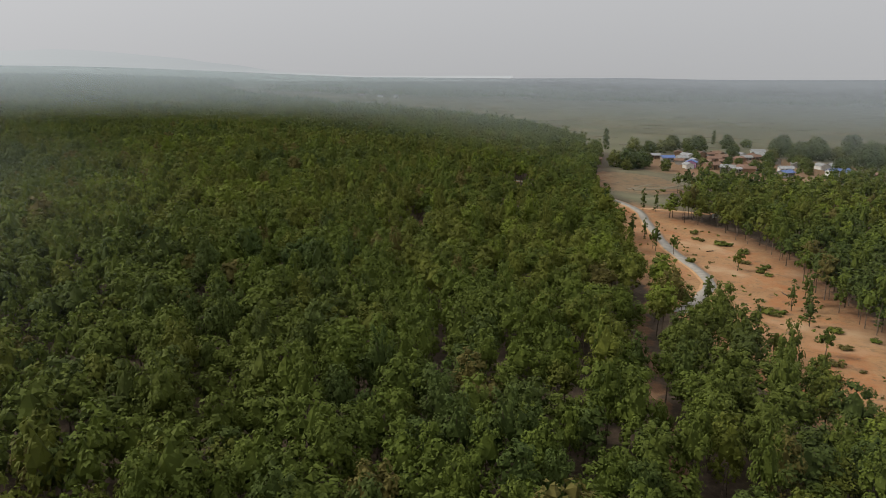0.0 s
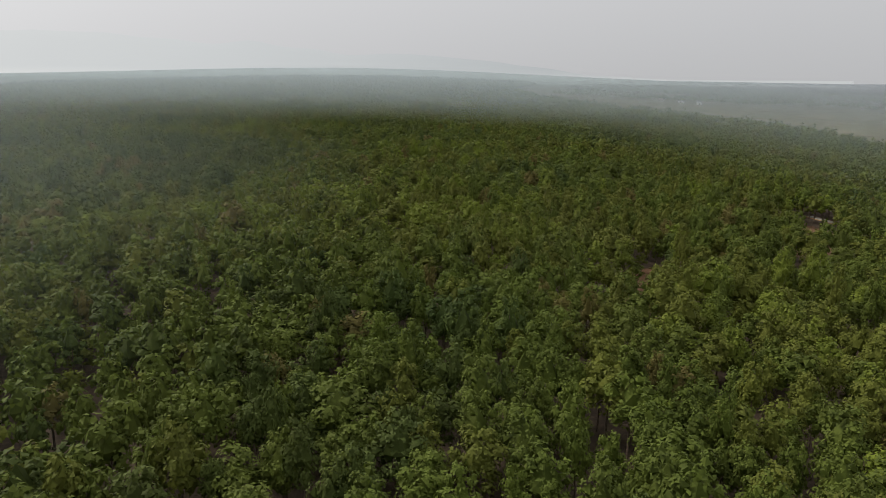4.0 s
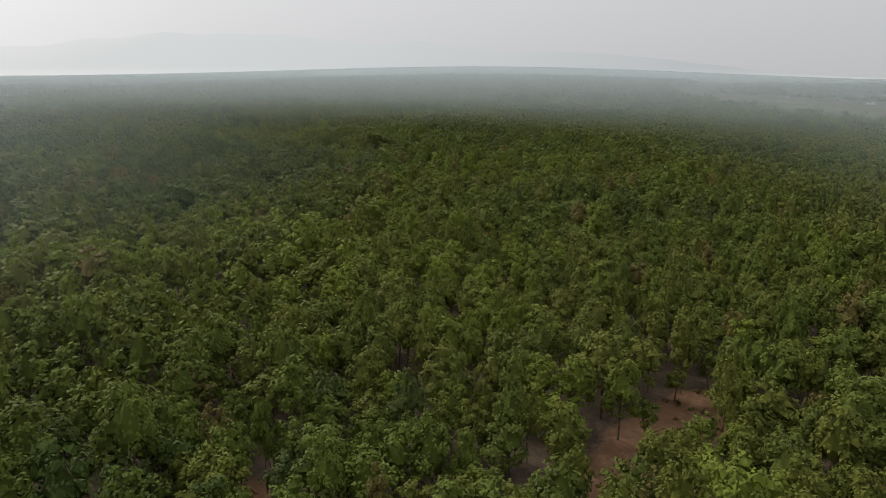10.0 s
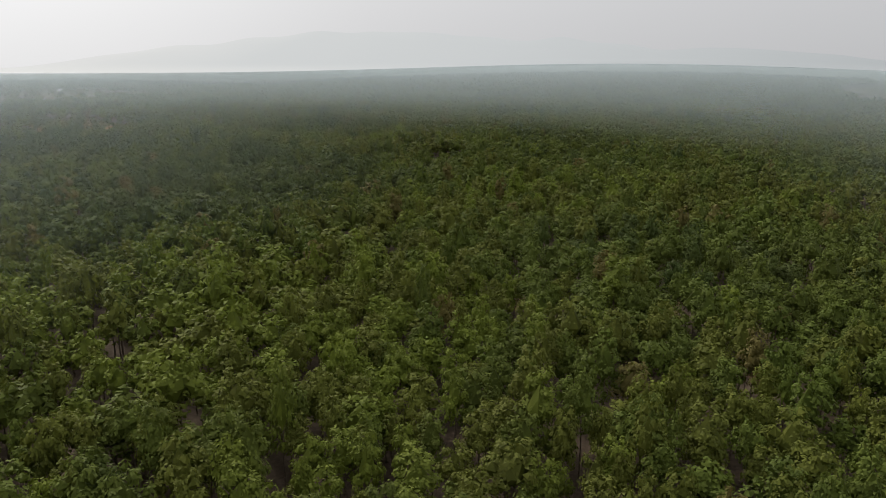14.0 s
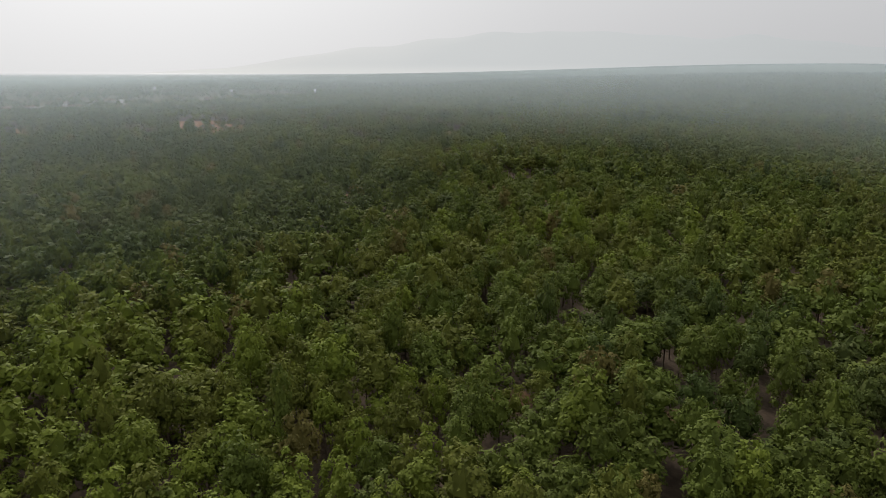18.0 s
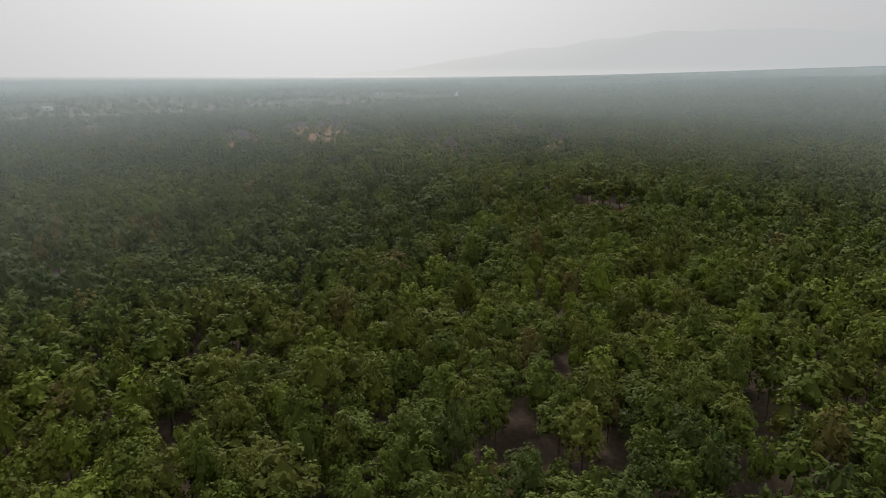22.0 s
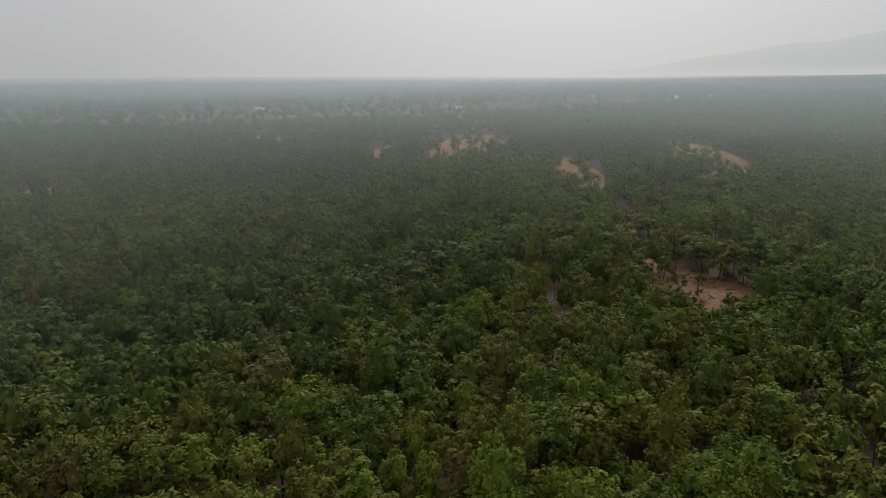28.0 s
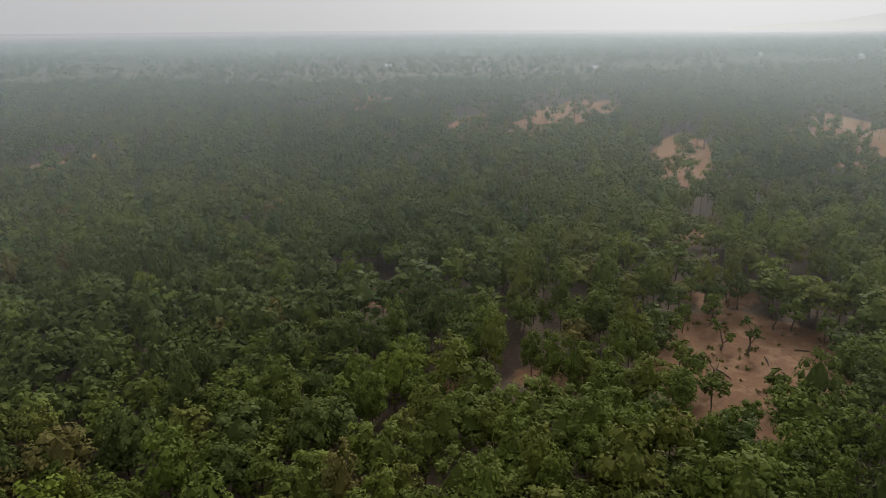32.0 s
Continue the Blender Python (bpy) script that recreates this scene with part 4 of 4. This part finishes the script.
for k, x, y, s in ((0, 99, 386, .95), (1, 93, 391, .85), (0, 106, 388, .95), (0, 128, 448, .95), (1, 141, 465, 1.0), (1, 149, 474, 1.0), (2, 166, 490, 1), (2, 160, 470, 1.0), (1, 181, 506, 1), (0, 199, 504, .9), (2, 218, 516, .9),
                   (0, 215, 461, 1.1), (0, 224, 447, 1.1), (1, 203, 440, .9), (2, 196, 386, 1.1), (0, 235, 445, 1.1), (1, 246, 446, 1.1), (0, 238, 402, 1.25), (0, 252, 406, 1.1), (2, 300, 500, 1), (2, 229, 350, .9), (0, 257, 433, 1.1),
                   (2, 126, 332, .85), (2, 167, 380, .95), (2, 166, 361, .8), (3, 106, 472, 1.0), (1, 272, 526, .9), (3, 199, 530, .8), (2, 112, 396, 1), (1, 97, 380, .7), (0, 212, 430, 1), (2, 180, 395, .7), (2, 152, 430, .6), (0, 262, 420, 1.2),
                   (1, 232, 460, 1.0), (2, 240, 380, 1.0), (2, 118, 380, .8), (0, 275, 450, 1.1), (2, 191, 470, .8), (2, 146, 402, .7), (0, 158, 396, .6), (2, 170, 410, .6), (0, 188, 412, .75), (2, 202, 408, .7), (0, 216, 384, .8), (1, 208, 418, .7), (0, 178, 440, .8), (2, 154, 440, .75), (0, 245, 470, 1.2),
                   (0, 228, 480, 1.2), (1, 120, 455, 1.1), (0, 170, 480, 1.1), (0, 155, 486, 1.0), (2, 192, 372, .6), (0, 268, 470, 1.3), (0, 285, 430, 1.2)):
    stand(VILLAGE_TREES[k], x, y, rng.uniform(0, 360), (s * rng.uniform(0.9, 1.1), s * rng.uniform(0.85, 1.05)), used)


def strip(name, line, width, material, lift, label, category, crown=0.05):
    """A road along a line, slightly cambered."""
    pts = [Vector((x, y, 0)) for x, y in line]
    fine = []
    for k in range(len(pts) - 1):
        a, b = pts[max(k - 1, 0)], pts[min(k + 2, len(pts) - 1)]
        for j in range(10):
            t = j / 10
            p, q = pts[k], pts[k + 1]
            fine.append(0.5 * ((2 * p) + (q - a) * t + (2 * a - 5 * p + 4 * q - b) * t * t + (3 * p - a - 3 * q + b) * t ** 3))
    fine.append(pts[-1])
    verts, faces = [], []
    for k, p in enumerate(fine):
        t = (fine[min(k + 1, len(fine) - 1)] - fine[max(k - 1, 0)]).normalized()
        n = Vector((-t.y, t.x, 0))
        for u in (-0.52, -0.5, 0.0, 0.5, 0.52):
            q = p + n * u * width * (1 + 0.08 * math.sin(k * 1.3 + u))
            verts.append((q.x, q.y, lie(q.x, q.y) + lift + (crown if u == 0 else -0.3 if abs(u) > 0.51 else 0)))
    for k in range(len(fine) - 1):
        for j in range(4):
            a = 5 * k + j
            faces.append((a, a + 1, a + 6, a + 5))
    me = bpy.data.meshes.new(name)
    me.from_pydata(verts, [], faces)
    me.materials.append(material)
    me.shade_smooth()
    return tagged(new(name, me), label, category, kind="structure")


strip("road_shoulder", ROAD, 4.4, SHOULDER, 0.05, "sandy shoulder along the village road", "road")
strip("road", ROAD, 2.9, TARMAC, 0.13, "narrow worn grey tarmac village road", "road")
strip("road_branch", [(73, 266), (84, 263), (97, 258), (112, 262), (122, 290), (140, 350)], 3.0, SHOULDER, 0.09, "sandy side road leading to the village", "road")


def low_wall(x0, y0, x1, y1, h, label):
    """A plastered boundary wall with piers and a coping."""
    root = tagged(new("boundary_wall"), label, "wall")
    length = math.hypot(x1 - x0, y1 - y0)
    root.matrix_basis = pose(x0, y0, lie(x0, y0), 0, 0, math.degrees(math.atan2(y1 - y0, x1 - x0)))
    bm = bmesh.new()
    box(bm, 0, -0.1, -0.6, length, 0.1, h)
    part("wall", finish_mesh("wall", bm, GREY), root)
    bm = bmesh.new()
    box(bm, -0.05, -0.16, h, length + 0.05, 0.16, h + 0.1)
    part("coping", finish_mesh("coping", bm, LIME), root)
    for k in range(int(length / 3) + 1):
        bm = bmesh.new()
        box(bm, k * 3 - 0.17, -0.17, -0.6, k * 3 + 0.17, 0.17, h + 0.25)
        part("pier", finish_mesh("pier", bm, LIME), root)


low_wall(96, 250, 110, 259, 1.3, "low grey boundary wall with pale piers behind trees")
house(108, 268, 20, 6, 4.5, 2.6, LIME, TIN, "small whitewashed building half hidden by trees")

# ---- fields and far hamlets ----
def build_bunds():
    """Low earth ridges between the dry paddy plots."""
    r = np.random.default_rng(3)
    verts, faces = [], []
    for _ in range(620):
        y = r.uniform(440, 1250)
        x = r.uniform(-40, 900)
        if r.random() < 0.02:
            x, y = r.uniform(64, 96), r.uniform(300, 372)
        a = r.normal(0.15, 0.35) + (1.57 if r.random() < 0.25 else 0)
        run, half, high = r.uniform(18, 60), r.uniform(0.4, 1.3), r.uniform(0.2, 0.5)
        bend, base = r.normal(0, 0.1), len(verts)
        px = x + np.cumsum([math.cos(a + bend * k) * run / 6 for k in range(7)])
        py = y + np.cumsum([math.sin(a + bend * k) * run / 6 for k in range(7)])
        if (np.hypot((px - 175) / 80, (py - 405) / 75) < 1).any() or (within(px, py, WOOD) > -6).any() or (within(px, py, EAST_WOOD) > -6).any():
            continue
        nx, ny = -math.sin(a) * half, math.cos(a) * half
        for k in range(7):
            for u, h in ((-1, -0.15), (-0.35, high), (0.35, high), (1, -0.15)):
                qx, qy = px[k] + nx * u, py[k] + ny * u
                verts.append((qx, qy, lie(qx, qy) + h))
        for k in range(6):
            for j in range(3):
                b = base + 4 * k + j
                faces.append((b, b + 1, b + 5, b + 4))
    me = bpy.data.meshes.new("field_bunds")
    me.from_pydata(verts, [], faces)
    me.materials.append(BUND)
    tagged(new("field_bunds", me), "low dry earth bunds dividing paddy plots", "field bunds", kind="stuff")


build_bunds()

rng = np.random.default_rng(11)
for x, y in ((-114, 1219), (-85, 1195), (-147, 1236), (-235, 1292), (-43, 1500), (278, 1313), (324, 1333), (693, 1379), (696, 1293), (533, 1331), (610, 1362), (143, 1311), (249, 1418), (94, 1414), (757, 1286), (650, 1700),
             (-859, 211), (-893, 271), (-897, 365), (-928, 67), (-1030, 104), (-879, 37), (-1248, 259), (-785, 165), (-802, 184), (-789, 222), (-1014, 127), (-1190, 447), (-1392, 347), (-1105, 556), (-1090, 8), (-878, 55),
             (-1160, 168), (-1365, 348), (-894, 257), (-1109, 606), (-862, 146), (-999, 94), (720, 1330), (740, 1310), (560, 1345), (300, 1322)):
    wm, rm, label = ((LIME, TIN, "distant whitewashed house in haze"), (LIME, LIME, "distant white flat-coloured building in haze"), (GREY, CLAY, "distant tiled house in haze"))[int(rng.choice((0, 1, 2, 2, 2)))]
    house(x, y, rng.uniform(-30, 30) + (80 if x < -700 else 0), rng.uniform(6, 10), rng.uniform(4, 6), rng.uniform(2.4, 3.8), wm, rm, label, name="far_house", group="houses of far hamlets", far=True)


def build_scrub():
    """Low dry tufts and litter scattered on the bare earth."""
    r = np.random.default_rng(17)
    out = []
    for poly, n in ((SAND, 170), (GLADE, 90), (DELL, 40)):
        xs, ys = [p[0] for p in poly], [p[1] for p in poly]
        x, y = r.uniform(min(xs), max(xs), n * 3), r.uniform(min(ys), max(ys), n * 3)
        ok = (within(x, y, poly) > 0.5) & (patches(x * 4, y * 4) > -0.1) & (off_line(x, y, ROAD) > 3.2)
        for px, py in list(zip(x[ok], y[ok]))[:n]:
            h = r.uniform(0.2, 0.75)
            tuft = sprays(r, 12, 0.3, h, r.uniform(0.25, 0.8), 0.0, 2)
            out.append(tuft + np.array((px, py, lie(px, py) - 0.03)))
    f = np.concatenate(out)
    kind = np.repeat(r.choice((2, 4, 4, 0), len(out)), len(out[0]))
    tagged(new("dry_scrub", soup("dry_scrub", f, kind, LEAVES)), "low dry scrub tufts on bare red earth", "scrub", kind="stuff")


build_scrub()
